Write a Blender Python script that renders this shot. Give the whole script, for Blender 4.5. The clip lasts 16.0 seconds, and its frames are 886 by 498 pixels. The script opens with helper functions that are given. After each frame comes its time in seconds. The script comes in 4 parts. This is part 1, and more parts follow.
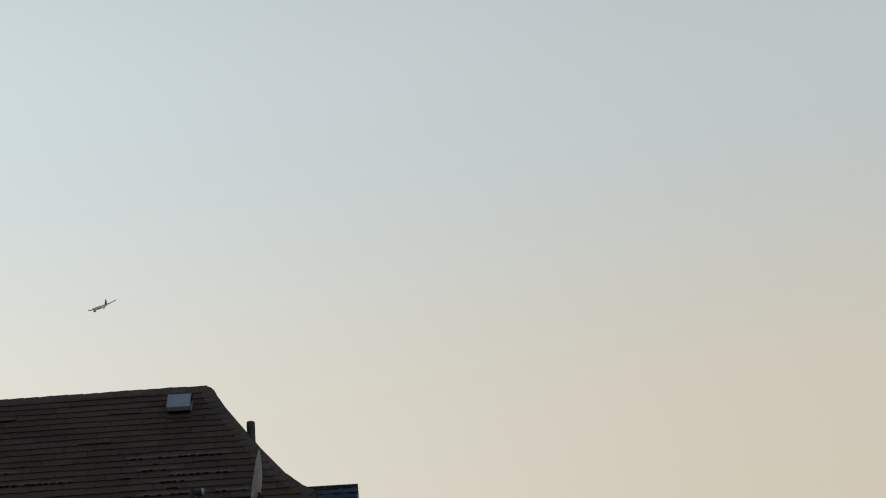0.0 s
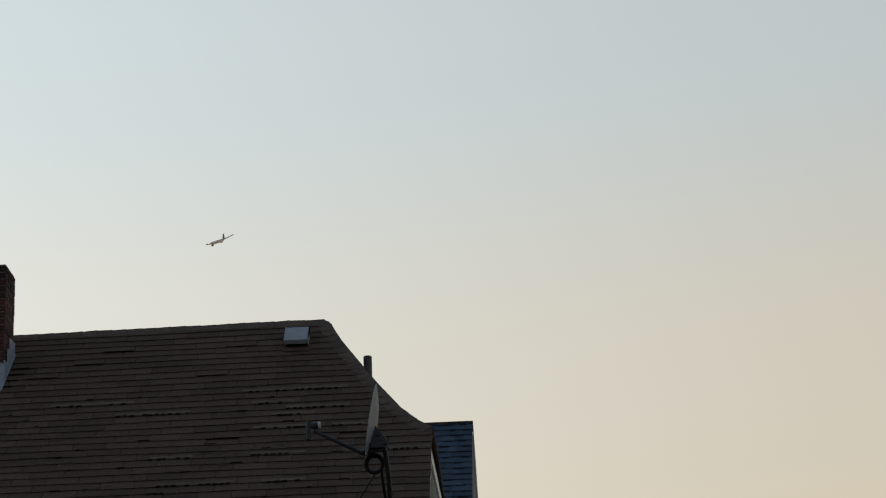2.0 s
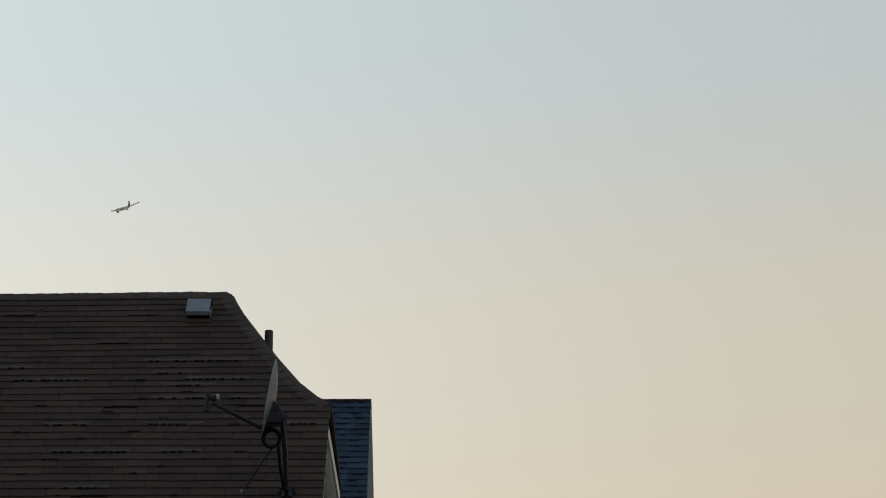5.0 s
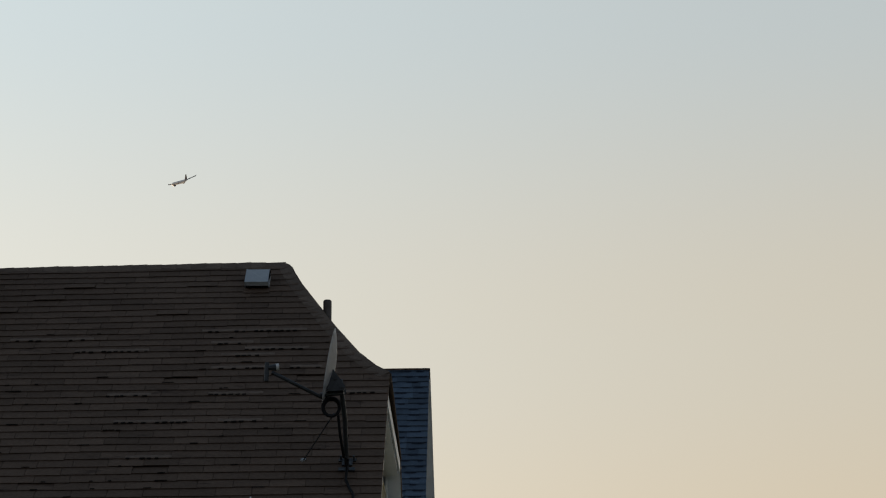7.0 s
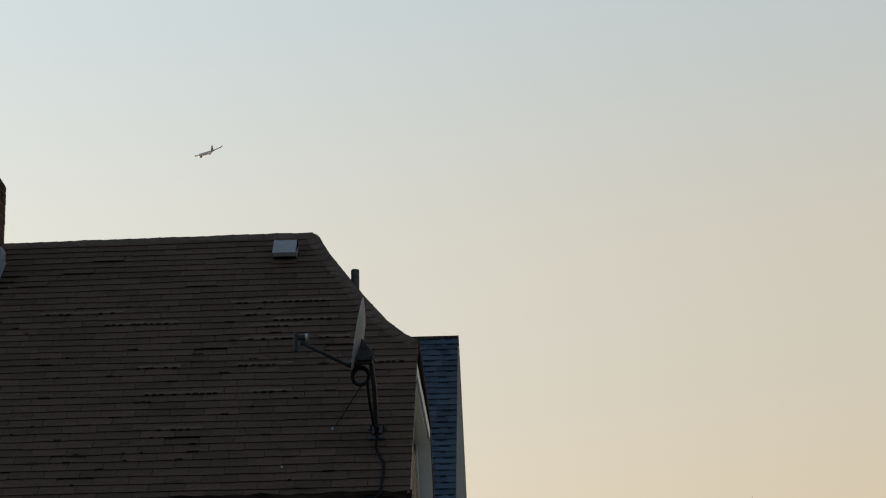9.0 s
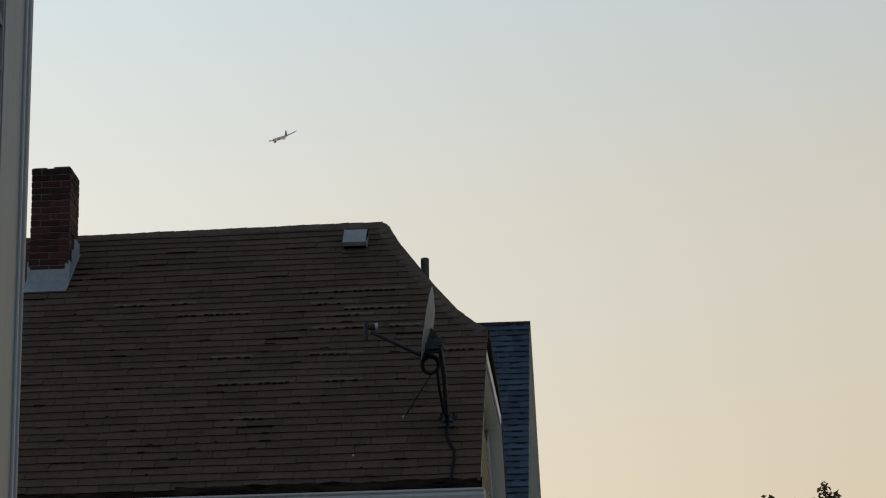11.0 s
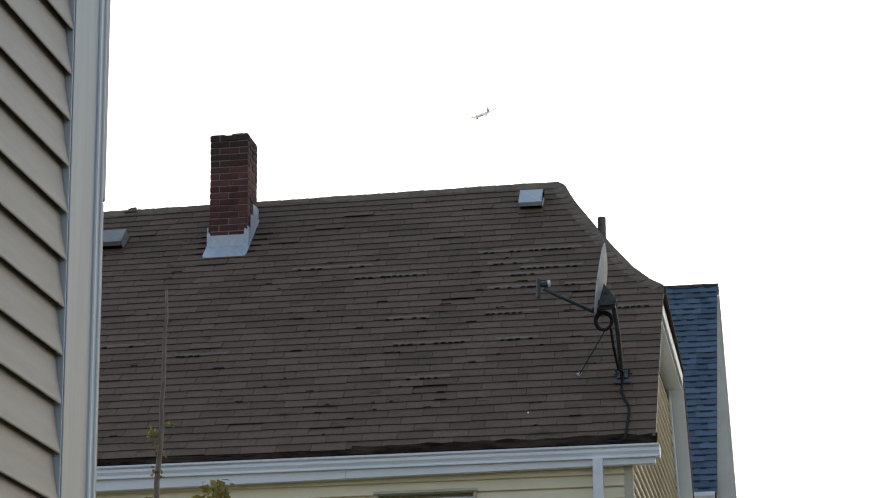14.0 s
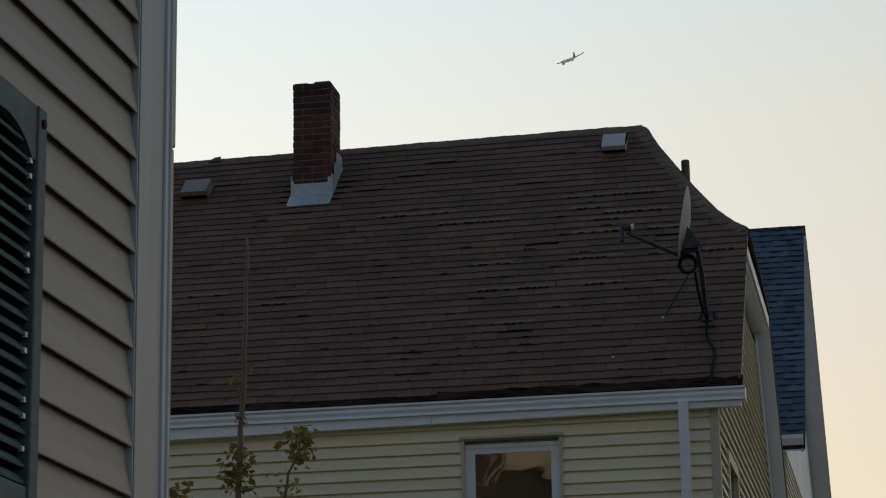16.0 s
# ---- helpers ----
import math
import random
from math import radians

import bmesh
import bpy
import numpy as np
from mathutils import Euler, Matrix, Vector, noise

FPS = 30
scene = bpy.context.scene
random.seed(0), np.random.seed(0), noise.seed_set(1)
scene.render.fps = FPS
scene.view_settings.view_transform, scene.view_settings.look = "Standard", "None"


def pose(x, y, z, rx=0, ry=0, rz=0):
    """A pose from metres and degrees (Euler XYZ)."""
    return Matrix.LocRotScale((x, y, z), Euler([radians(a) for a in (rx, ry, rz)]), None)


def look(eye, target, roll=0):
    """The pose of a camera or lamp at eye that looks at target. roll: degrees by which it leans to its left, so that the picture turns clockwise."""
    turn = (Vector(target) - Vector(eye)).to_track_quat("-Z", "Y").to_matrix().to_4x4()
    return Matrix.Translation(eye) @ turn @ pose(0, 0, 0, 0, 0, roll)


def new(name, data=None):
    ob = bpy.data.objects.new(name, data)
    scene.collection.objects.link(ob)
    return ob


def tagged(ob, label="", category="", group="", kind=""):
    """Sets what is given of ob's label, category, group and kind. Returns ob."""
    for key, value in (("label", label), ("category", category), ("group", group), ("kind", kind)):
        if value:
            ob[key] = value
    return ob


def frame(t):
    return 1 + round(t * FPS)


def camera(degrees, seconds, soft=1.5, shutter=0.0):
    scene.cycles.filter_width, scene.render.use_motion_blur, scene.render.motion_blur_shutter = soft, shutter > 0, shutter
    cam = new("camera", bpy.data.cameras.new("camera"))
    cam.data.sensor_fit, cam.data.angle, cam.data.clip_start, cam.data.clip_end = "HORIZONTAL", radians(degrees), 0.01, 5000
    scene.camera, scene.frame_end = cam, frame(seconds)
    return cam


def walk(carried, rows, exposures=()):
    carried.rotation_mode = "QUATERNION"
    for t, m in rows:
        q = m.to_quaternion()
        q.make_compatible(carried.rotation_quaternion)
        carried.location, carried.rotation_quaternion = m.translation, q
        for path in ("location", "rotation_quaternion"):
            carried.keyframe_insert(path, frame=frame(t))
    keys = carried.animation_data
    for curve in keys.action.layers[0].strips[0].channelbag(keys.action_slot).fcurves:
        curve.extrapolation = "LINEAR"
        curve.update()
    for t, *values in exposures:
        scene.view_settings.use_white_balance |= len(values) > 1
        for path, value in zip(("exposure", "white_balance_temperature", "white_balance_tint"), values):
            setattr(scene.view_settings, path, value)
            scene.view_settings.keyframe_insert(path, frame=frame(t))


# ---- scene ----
# ---- camera ----
cam = camera(20.766, 16.0, soft=1.15)
# seconds, eye x y z, heading to the left, tilt up, roll (degrees)
PATH = [
    (0, 0.9176, -19.4479, 1.4884, -0.9661, 20.1358, -3.8141),
    (0.5, 0.9096, -19.4190, 1.4896, 0.5960, 19.3736, -4.0911),
    (1, 0.8948, -19.3730, 1.4994, 1.7538, 18.9388, -3.8708),
    (1.5, 0.8976, -19.3185, 1.5141, 2.3270, 18.8330, -2.8584),
    (2, 0.8868, -19.3144, 1.5118, 2.0337, 18.8269, -1.9022),
    (2.5, 0.8855, -19.3609, 1.4883, 1.1078, 18.8073, -1.5562),
    (3, 0.8800, -19.3881, 1.4946, 0.0759, 18.6628, -0.8138),
    (3.5, 0.8810, -19.3966, 1.4975, -0.6118, 18.6354, -0.0042),
    (6, 0.8944, -19.3989, 1.4854, 0.0522, 17.8878, -0.4841),
    (6.5, 0.8703, -19.4111, 1.4739, 0.5472, 17.7076, -0.3942),
    (7, 0.8850, -19.4188, 1.4688, 1.0992, 17.5840, -0.3959),
    (7.5, 0.8910, -19.4346, 1.4615, 1.4083, 17.4927, -0.4104),
    (8, 0.8768, -19.4552, 1.4493, 1.4871, 17.3554, -0.8194),
    (10.5, 0.9476, -19.6174, 1.4591, 2.6653, 16.2142, -1.2454),
    (11, 0.9585, -19.6726, 1.4566, 3.6412, 16.4384, -1.1244),
    (11.5, 0.9607, -19.6848, 1.4507, 4.7170, 16.8565, -0.9607),
    (12, 0.9764, -19.6851, 1.4371, 5.5837, 17.0805, -0.8735),
    (12.5, 1.0198, -19.6194, 1.4200, 6.4090, 16.9979, -1.0183),
    (13, 1.1232, -19.5445, 1.2895, 7.1992, 16.6041, -1.0373),
    (13.5, 1.2189, -19.5806, 1.3103, 8.0115, 16.1736, -0.8380),
    (14, 1.2271, -19.5894, 1.3102, 8.6898, 15.9299, -0.7551),
    (14.5, 1.2314, -19.5908, 1.3060, 9.2089, 15.7408, -0.7887),
    (15, 1.2262, -19.5769, 1.3082, 9.6740, 15.4624, -0.7632),
    (15.5, 1.2243, -19.5763, 1.3079, 10.2257, 15.0769, -0.7922),
    (16, 1.2703, -19.5933, 1.2945, 10.8710, 14.7041, -0.9187),
]
walk(cam, [(t, pose(x, y, z, 0, 0, h) @ pose(0, 0, 0, 90 + p, 0, 0) @ pose(0, 0, 0, 0, 0, r)) for t, x, y, z, h, p, r in PATH],
     exposures=[(0, -0.03, 6500, 10), (8.2, -0.03, 6500, 10), (10.3, 0.0, 6500, 10), (13.0, 0.02, 6450, 10), (13.5, 0.24, 6350, 10), (13.8, 1.3, 6400, 10), (13.9, 1.65, 6400, 10),
                (14.4, 1.4, 6400, 10), (14.5, 1.0, 6300, 10), (14.7, 0.75, 6300, 10), (15.0, 0.50, 6350, 10), (15.15, 0.30, 6300, 10), (15.3, 0.22, 6300, 10), (16, 0.16, 6350, 10)])


# ---- world and sun ----
def lin(r, g, b):
    """Linear colour from 8-bit display values."""
    return tuple((c / 255 / 12.92) if c <= 10 else ((c / 255 + 0.055) / 1.055) ** 2.4 for c in (r, g, b))


SUN_LEFT, SUN_UP = 32, 4        # degrees left of the street axis, and above the horizon


def make_world():
    w = bpy.data.worlds.new("dusk_sky")
    scene.world = w
    w.use_nodes = True
    nt = w.node_tree
    nt.nodes.clear()
    N, L = nt.nodes.new, nt.links.new
    co = N("ShaderNodeTexCoord")
    sep = N("ShaderNodeSeparateXYZ")
    L(co.outputs["Generated"], sep.inputs[0])

    def ramp(stops, source):
        n = N("ShaderNodeValToRGB")
        n.color_ramp.interpolation = "EASE"
        while len(n.color_ramp.elements) < len(stops):
            n.color_ramp.elements.new(0.5)
        for e, (at, c) in zip(n.color_ramp.elements, stops):
            e.position, e.color = at, (*lin(*c), 1)
        L(source, n.inputs[0])
        return n

    # hazy sky: warm towards the horizon, pale blue above, brighter to the left
    right = ramp([(0.0, (176, 152, 126)), (0.15, (208, 190, 163)), (0.27, (202, 194, 177)), (0.40, (187, 194, 194)), (0.62, (135, 150, 162)), (1.0, (92, 110, 128))], sep.outputs["Z"])
    left = ramp([(0.0, (222, 196, 160)), (0.15, (238, 228, 208)), (0.27, (226, 227, 219)), (0.40, (210, 223, 226)), (0.62, (146, 164, 178)), (1.0, (92, 110, 128))], sep.outputs["Z"])
    side = N("ShaderNodeMapRange")
    side.interpolation_type = "SMOOTHSTEP"
    side.inputs["From Min"].default_value, side.inputs["From Max"].default_value = 0.22, -0.42
    L(sep.outputs["X"], side.inputs["Value"])
    mix = N("ShaderNodeMix")
    mix.data_type = "RGBA"
    L(side.outputs[0], mix.inputs["Factor"])
    L(right.outputs[0], mix.inputs["A"])
    L(left.outputs[0], mix.inputs["B"])
    # the dusk side of the sky, away from the sun, is dimmer
    dim = N("ShaderNodeMapRange")
    dim.interpolation_type = "SMOOTHSTEP"
    dim.inputs["From Min"].default_value, dim.inputs["From Max"].default_value = -0.6, 0.8
    dim.inputs["To Min"].default_value, dim.inputs["To Max"].default_value = DUSK_SIDE, 1.0
    L(sep.outputs["Y"], dim.inputs["Value"])
    dusk = ramp([(0.0, (154, 154, 156)), (0.2, (160, 168, 181)), (0.6, (129, 147, 171)), (1.0, (93, 110, 128))], sep.outputs["Z"])
    turn = N("ShaderNodeMapRange")
    turn.interpolation_type = "SMOOTHSTEP"
    turn.inputs["From Min"].default_value, turn.inputs["From Max"].default_value = 0.65, -0.25
    L(sep.outputs["Y"], turn.inputs["Value"])
    whole = N("ShaderNodeMix")
    whole.data_type = "RGBA"
    L(turn.outputs[0], whole.inputs["Factor"])
    L(mix.outputs["Result"], whole.inputs["A"])
    L(dusk.outputs[0], whole.inputs["B"])
    haze = N("ShaderNodeBackground")
    mul = N("ShaderNodeMath")
    mul.operation = "MULTIPLY"
    L(dim.outputs[0], mul.inputs[0])
    mul.inputs[1].default_value = SKY_LEVEL
    L(mul.outputs[0], haze.inputs["Strength"])
    L(whole.outputs["Result"], haze.inputs["Color"])
    sky = N("ShaderNodeTexSky")
    sky.sky_type, sky.sun_disc = "NISHITA", False
    sky.sun_elevation, sky.sun_rotation = radians(SUN_UP), radians(-SUN_LEFT)
    clear = N("ShaderNodeBackground")
    clear.inputs["Strength"].default_value = 0.02
    L(sky.outputs[0], clear.inputs["Color"])
    both = N("ShaderNodeAddShader")
    L(haze.outputs[0], both.inputs[0])
    L(clear.outputs[0], both.inputs[1])
    out = N("ShaderNodeOutputWorld")
    L(both.outputs[0], out.inputs["Surface"])


SKY_LEVEL, DUSK_SIDE = 1.0, 0.51
make_world()
sun = new("sun", bpy.data.lights.new("sun", "SUN"))
sun.data.energy, sun.data.angle, sun.data.color = 2.0, radians(0.6), (1.0, 0.72, 0.45)
a, e = radians(SUN_LEFT), radians(SUN_UP)
sun.matrix_world = look((0, 0, 30), (30 * math.sin(a) * math.cos(e), -30 * math.cos(a) * math.cos(e), 30 - 30 * math.sin(e)))


# ---- materials ----
def surface(name, base, alt, scale=30.0, rough=0.7, bump=0.2, metal=0.0, rnd=0.0, wide=0.15, stretch=(1, 1, 1), spec=0.4, stain=None, stain_at=0.62):
    """base and alt mixed by a fine grain; wide: large soft blotches; rnd: tone from piece to piece; stain: a patchy colour."""
    m = bpy.data.materials.new(name)
    m.use_nodes = True
    nt = m.node_tree
    N, L = nt.nodes.new, nt.links.new
    bsdf = nt.nodes["Principled BSDF"]
    geo = N("ShaderNodeNewGeometry")
    mp = N("ShaderNodeMapping")
    mp.inputs["Scale"].default_value = stretch
    L(geo.outputs["Position"], mp.inputs["Vector"])

    def grain(s, detail):
        n = N("ShaderNodeTexNoise")
        n.inputs["Scale"].default_value, n.inputs["Detail"].default_value, n.inputs["Roughness"].default_value = s, detail, 0.65
        L(mp.outputs[0], n.inputs["Vector"])
        return n

    fine, big = grain(scale, 5), grain(scale / 14, 3)
    mix = N("ShaderNodeMix")
    mix.data_type = "RGBA"
    mix.inputs["A"].default_value, mix.inputs["B"].default_value = (*base, 1), (*alt, 1)
    tone = N("ShaderNodeMapRange")
    tone.inputs["From Min"].default_value, tone.inputs["From Max"].default_value = 0.32, 0.68
    L(fine.outputs["Fac"], tone.inputs["Value"])
    L(tone.outputs[0], mix.inputs["Factor"])
    col = mix.outputs["Result"]
    if stain:
        st = N("ShaderNodeMapRange")
        st.inputs["From Min"].default_value, st.inputs["From Max"].default_value = stain_at, stain_at + 0.1
        L(grain(scale / 9, 6).outputs["Fac"], st.inputs["Value"])
        sm = N("ShaderNodeMix")
        sm.data_type = "RGBA"
        L(st.outputs[0], sm.inputs["Factor"])
        L(col, sm.inputs["A"])
        sm.inputs["B"].default_value = (*stain, 1)
        col = sm.outputs["Result"]
    val = N("ShaderNodeMapRange")
    val.inputs["To Min"].default_value, val.inputs["To Max"].default_value = 1 - wide * 1.6, 1 + wide * 1.6
    L(big.outputs["Fac"], val.inputs["Value"])
    level = val.outputs[0]
    if rnd:
        oi = N("ShaderNodeObjectInfo")
        add = N("ShaderNodeMath")
        L(oi.outputs["Random"], add.inputs[0])
        L(geo.outputs["Random Per Island"], add.inputs[1])
        wrap = N("ShaderNodeMath")
        wrap.operation = "FRACT"
        L(add.outputs[0], wrap.inputs[0])
        rg = N("ShaderNodeMapRange")
        rg.inputs["To Min"].default_value, rg.inputs["To Max"].default_value = 1 - rnd, 1 + rnd
        L(wrap.outputs[0], rg.inputs["Value"])
        mm = N("ShaderNodeMath")
        mm.operation = "MULTIPLY"
        L(level, mm.inputs[0])
        L(rg.outputs[0], mm.inputs[1])
        level = mm.outputs[0]
    hsv = N("ShaderNodeHueSaturation")
    L(level, hsv.inputs["Value"])
    L(col, hsv.inputs["Color"])
    L(hsv.outputs[0], bsdf.inputs["Base Color"])
    bsdf.inputs["Roughness"].default_value, bsdf.inputs["Metallic"].default_value = rough, metal
    bsdf.inputs["Specular IOR Level"].default_value = spec
    if bump:
        b = N("ShaderNodeBump")
        b.inputs["Strength"].default_value, b.inputs["Distance"].default_value = bump, 0.004
        L(fine.outputs["Fac"], b.inputs["Height"])
        L(b.outputs[0], bsdf.inputs["Normal"])
    return m


M = dict(
    shingle=surface("brown_shingle", (0.106, 0.071, 0.050), (0.156, 0.109, 0.080), 90, 0.95, 0.5, rnd=0.15, wide=0.16, stretch=(0.3, 1, 1), spec=0.2, stain=(0.074, 0.050, 0.038), stain_at=0.6),
    worn=surface("worn_lip_lit_pale", (0.19, 0.145, 0.118), (0.25, 0.20, 0.165), 60, 0.95, 0.4, wide=0.2, stretch=(0.3, 1, 1), spec=0.2),
    cap=surface("faded_cap_shingle", (0.135, 0.098, 0.073), (0.20, 0.152, 0.118), 70, 0.95, 0.5, rnd=0.14, wide=0.2, spec=0.2),
    gap=surface("bare_dark_gap", (0.014, 0.011, 0.009), (0.024, 0.019, 0.016), 40, 1.0, 0.0, spec=0.0),
    roofing=surface("roofing_felt", (0.03, 0.026, 0.024), (0.05, 0.043, 0.04), 50, 0.95, 0.4, spec=0.2),
    eave_dark=surface("rotten_shadowed_edge", (0.004, 0.003, 0.003), (0.058, 0.040, 0.030), 9, 1.0, 0.6, wide=0.3, stretch=(0.35, 1, 1), spec=0.0),
    blue=surface("blue_shingle", (0.062, 0.092, 0.130), (0.098, 0.138, 0.188), 60, 0.9, 0.6, rnd=0.22, wide=0.12, spec=0.25),
    brick=surface("red_brick", (0.072, 0.029, 0.024), (0.125, 0.050, 0.040), 60, 0.9, 0.5, rnd=0.28, wide=0.2, stain=(0.06, 0.03, 0.026), stain_at=0.58),
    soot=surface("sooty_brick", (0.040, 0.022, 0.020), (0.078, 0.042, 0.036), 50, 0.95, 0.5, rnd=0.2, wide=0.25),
    mortar=surface("mortar", (0.27, 0.23, 0.205), (0.19, 0.16, 0.145), 60, 0.95, 0.5),
    lead=surface("lead_flashing", (0.36, 0.40, 0.45), (0.50, 0.54, 0.58), 14, 0.5, 0.5, metal=0.35, wide=0.25, stain=(0.25, 0.28, 0.31)),
    white=surface("white_aluminium", (0.76, 0.79, 0.82), (0.84, 0.86, 0.88), 9, 0.45, 0.05, wide=0.12, stretch=(0.3, 1, 1), stain=(0.50, 0.52, 0.53), stain_at=0.66),
    soffit=surface("white_soffit", (0.80, 0.82, 0.86), (0.84, 0.86, 0.89), 12, 0.6, 0.05, wide=0.1),
    yellow=surface("yellow_vinyl", (0.76, 0.675, 0.47), (0.82, 0.735, 0.53), 26, 0.55, 0.12, rnd=0.03, wide=0.08, stretch=(0.15, 0.15, 1)),
    yellow_trim=surface("yellow_trim", (0.49, 0.45, 0.33), (0.55, 0.51, 0.38), 26, 0.55, 0.08, wide=0.08),
    cream=surface("cream_vinyl", (0.78, 0.71, 0.57), (0.83, 0.76, 0.63), 26, 0.55, 0.1, rnd=0.03, wide=0.08),
    grey=surface("grey_vinyl", (0.238, 0.208, 0.184), (0.284, 0.250, 0.222), 40, 0.55, 0.22, rnd=0.03, wide=0.1, stretch=(1, 0.08, 1), stain=(0.20, 0.185, 0.16), stain_at=0.68),
    post=surface("slate_grey_post", (0.128, 0.168, 0.212), (0.160, 0.204, 0.250), 36, 0.42, 0.1, wide=0.12, stretch=(1, 1, 0.06)),
    beige=surface("weathered_beige_strip", (0.29, 0.27, 0.245), (0.38, 0.355, 0.32), 40, 0.6, 0.2, wide=0.2, stretch=(1, 1, 0.2)),
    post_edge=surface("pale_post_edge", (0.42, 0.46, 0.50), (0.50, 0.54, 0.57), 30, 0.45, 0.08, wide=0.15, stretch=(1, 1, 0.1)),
    shutter=surface("dark_green_shutter", (0.070, 0.105, 0.112), (0.105, 0.145, 0.152), 60, 0.62, 0.15, wide=0.15, stretch=(1, 0.2, 1), spec=0.15),
    vent=surface("grey_vent_metal", (0.42, 0.45, 0.47), (0.50, 0.53, 0.55), 12, 0.5, 0.05, metal=0.2, wide=0.12),
    vent_brown=surface("brown_vent_metal", (0.20, 0.19, 0.185), (0.26, 0.25, 0.24), 12, 0.5, 0.05, wide=0.12),
    blue_shadow=surface("blue_shadow_granules", (0.016, 0.022, 0.036), (0.028, 0.038, 0.058), 60, 0.95, 0.4, spec=0.15),
    pipe=surface("dull_vent_pipe", (0.10, 0.085, 0.075), (0.15, 0.13, 0.115), 20, 0.7, 0.1, wide=0.2),
    dish=surface("pale_dish_paint", (0.42, 0.41, 0.40), (0.52, 0.51, 0.50), 12, 0.5, 0.05, wide=0.15, stain=(0.42, 0.38, 0.34)),
    dark=surface("dark_steel", (0.045, 0.05, 0.055), (0.075, 0.08, 0.085), 40, 0.5, 0.1, metal=0.3),
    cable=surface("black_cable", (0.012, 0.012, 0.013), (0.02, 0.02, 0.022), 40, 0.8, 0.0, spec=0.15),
    plastic=surface("white_plastic", (0.70, 0.70, 0.68), (0.75, 0.75, 0.73), 20, 0.4, 0.0),
    bark=surface("young_bark", (0.17, 0.138, 0.115), (0.27, 0.225, 0.19), 70, 0.9, 0.5, stretch=(1, 1, 0.3)),
    leaf=surface("yellow_green_leaf", (0.15, 0.135, 0.03), (0.28, 0.22, 0.055), 30, 0.6, 0.1, rnd=0.35, wide=0.2),
    leaf_dark=surface("dark_green_leaf", (0.15, 0.115, 0.045), (0.22, 0.145, 0.07), 20, 0.6, 0.1, rnd=0.3),
    ground=surface("dry_grass_ground", (0.07, 0.075, 0.035), (0.12, 0.11, 0.06), 8, 0.95, 0.6, wide=0.3),
    stucco=surface("beige_stucco", (0.33, 0.30, 0.24), (0.39, 0.355, 0.285), 10, 0.9, 0.3, wide=0.15),
    brown_wall=surface("brown_clapboard", (0.040, 0.037, 0.037), (0.060, 0.055, 0.054), 10, 0.9, 0.3, wide=0.2),
    # near-black brown puts the gloom of unlit rooms into the wall colour
    interior=surface("gloom_dark_plaster", (0.06, 0.042, 0.034), (0.08, 0.058, 0.046), 6, 0.9, 0.1),
    plane_white=surface("white_aircraft_paint", (0.70, 0.70, 0.70), (0.74, 0.74, 0.74), 0.3, 0.35, 0.0, wide=0.05),
    plane_grey=surface("grey_aircraft_wing", (0.12, 0.12, 0.13), (0.16, 0.16, 0.17), 0.3, 0.4, 0.0, wide=0.05),
)


def let_light_through(m, share):
    """Thin leaves pass some of the light that falls on their far side."""
    nt = m.node_tree
    bsdf, out = nt.nodes["Principled BSDF"], nt.nodes["Material Output"]
    tl, mix = nt.nodes.new("ShaderNodeBsdfTranslucent"), nt.nodes.new("ShaderNodeMixShader")
    nt.links.new(bsdf.inputs["Base Color"].links[0].from_socket, tl.inputs["Color"])
    mix.inputs[0].default_value = share
    nt.links.new(bsdf.outputs[0], mix.inputs[1])
    nt.links.new(tl.outputs[0], mix.inputs[2])
    nt.links.new(mix.outputs[0], out.inputs["Surface"])


let_light_through(M["leaf"], 0.45)
let_light_through(M["leaf_dark"], 0.45)


def make_glass():
    m = bpy.data.materials.new("window_glass")
    m.use_nodes = True
    nt = m.node_tree
    nt.nodes.clear()
    N, L = nt.nodes.new, nt.links.new
    out, mix = N("ShaderNodeOutputMaterial"), N("ShaderNodeMixShader")
    tr, gl, fr = N("ShaderNodeBsdfTransparent"), N("ShaderNodeBsdfGlossy"), N("ShaderNodeFresnel")
    tr.inputs["Color"].default_value = (0.75, 0.78, 0.76, 1)
    gl.inputs["Roughness"].default_value = 0.02
    fr.inputs["IOR"].default_value = 2.5
    no, bp = N("ShaderNodeTexNoise"), N("ShaderNodeBump")
    no.inputs["Scale"].default_value, no.inputs["Detail"].default_value = 1.6, 1.0
    bp.inputs["Strength"].default_value, bp.inputs["Distance"].default_value = 0.12, 0.02
    L(no.outputs["Fac"], bp.inputs["Height"])
    L(bp.outputs[0], gl.inputs["Normal"])
    L(fr.outputs[0], mix.inputs[0])
    L(tr.outputs[0], mix.inputs[1])
    L(gl.outputs[0], mix.inputs[2])
    L(mix.outputs[0], out.inputs["Surface"])
    return m


M["glass"] = make_glass()


# ---- builders ----
PLACE = {}


def thing(name, at, label, category, group="", kind=""):
    ob = new(name)
    ob.location = at
    ob.empty_display_size = 0.2
    PLACE[ob] = Matrix.Translation(at)
    return tagged(ob, label, category, group, kind)


def attach(ob, parent):
    ob.parent = parent
    ob.matrix_parent_inverse = PLACE[parent].inverted()
    PLACE[ob] = Matrix.Identity(4)
    return ob


def part(name, bm, material, parent, label="", smooth=False, kind=""):
    me = bpy.data.meshes.new(name)
    bmesh.ops.recalc_face_normals(bm, faces=bm.faces)
    bm.to_mesh(me)
    bm.free()
    me.materials.append(M[material])
    if smooth:
        me.polygons.foreach_set("use_smooth", [True] * len(me.polygons))
    return tagged(attach(new(name, me), parent), label, kind=kind)


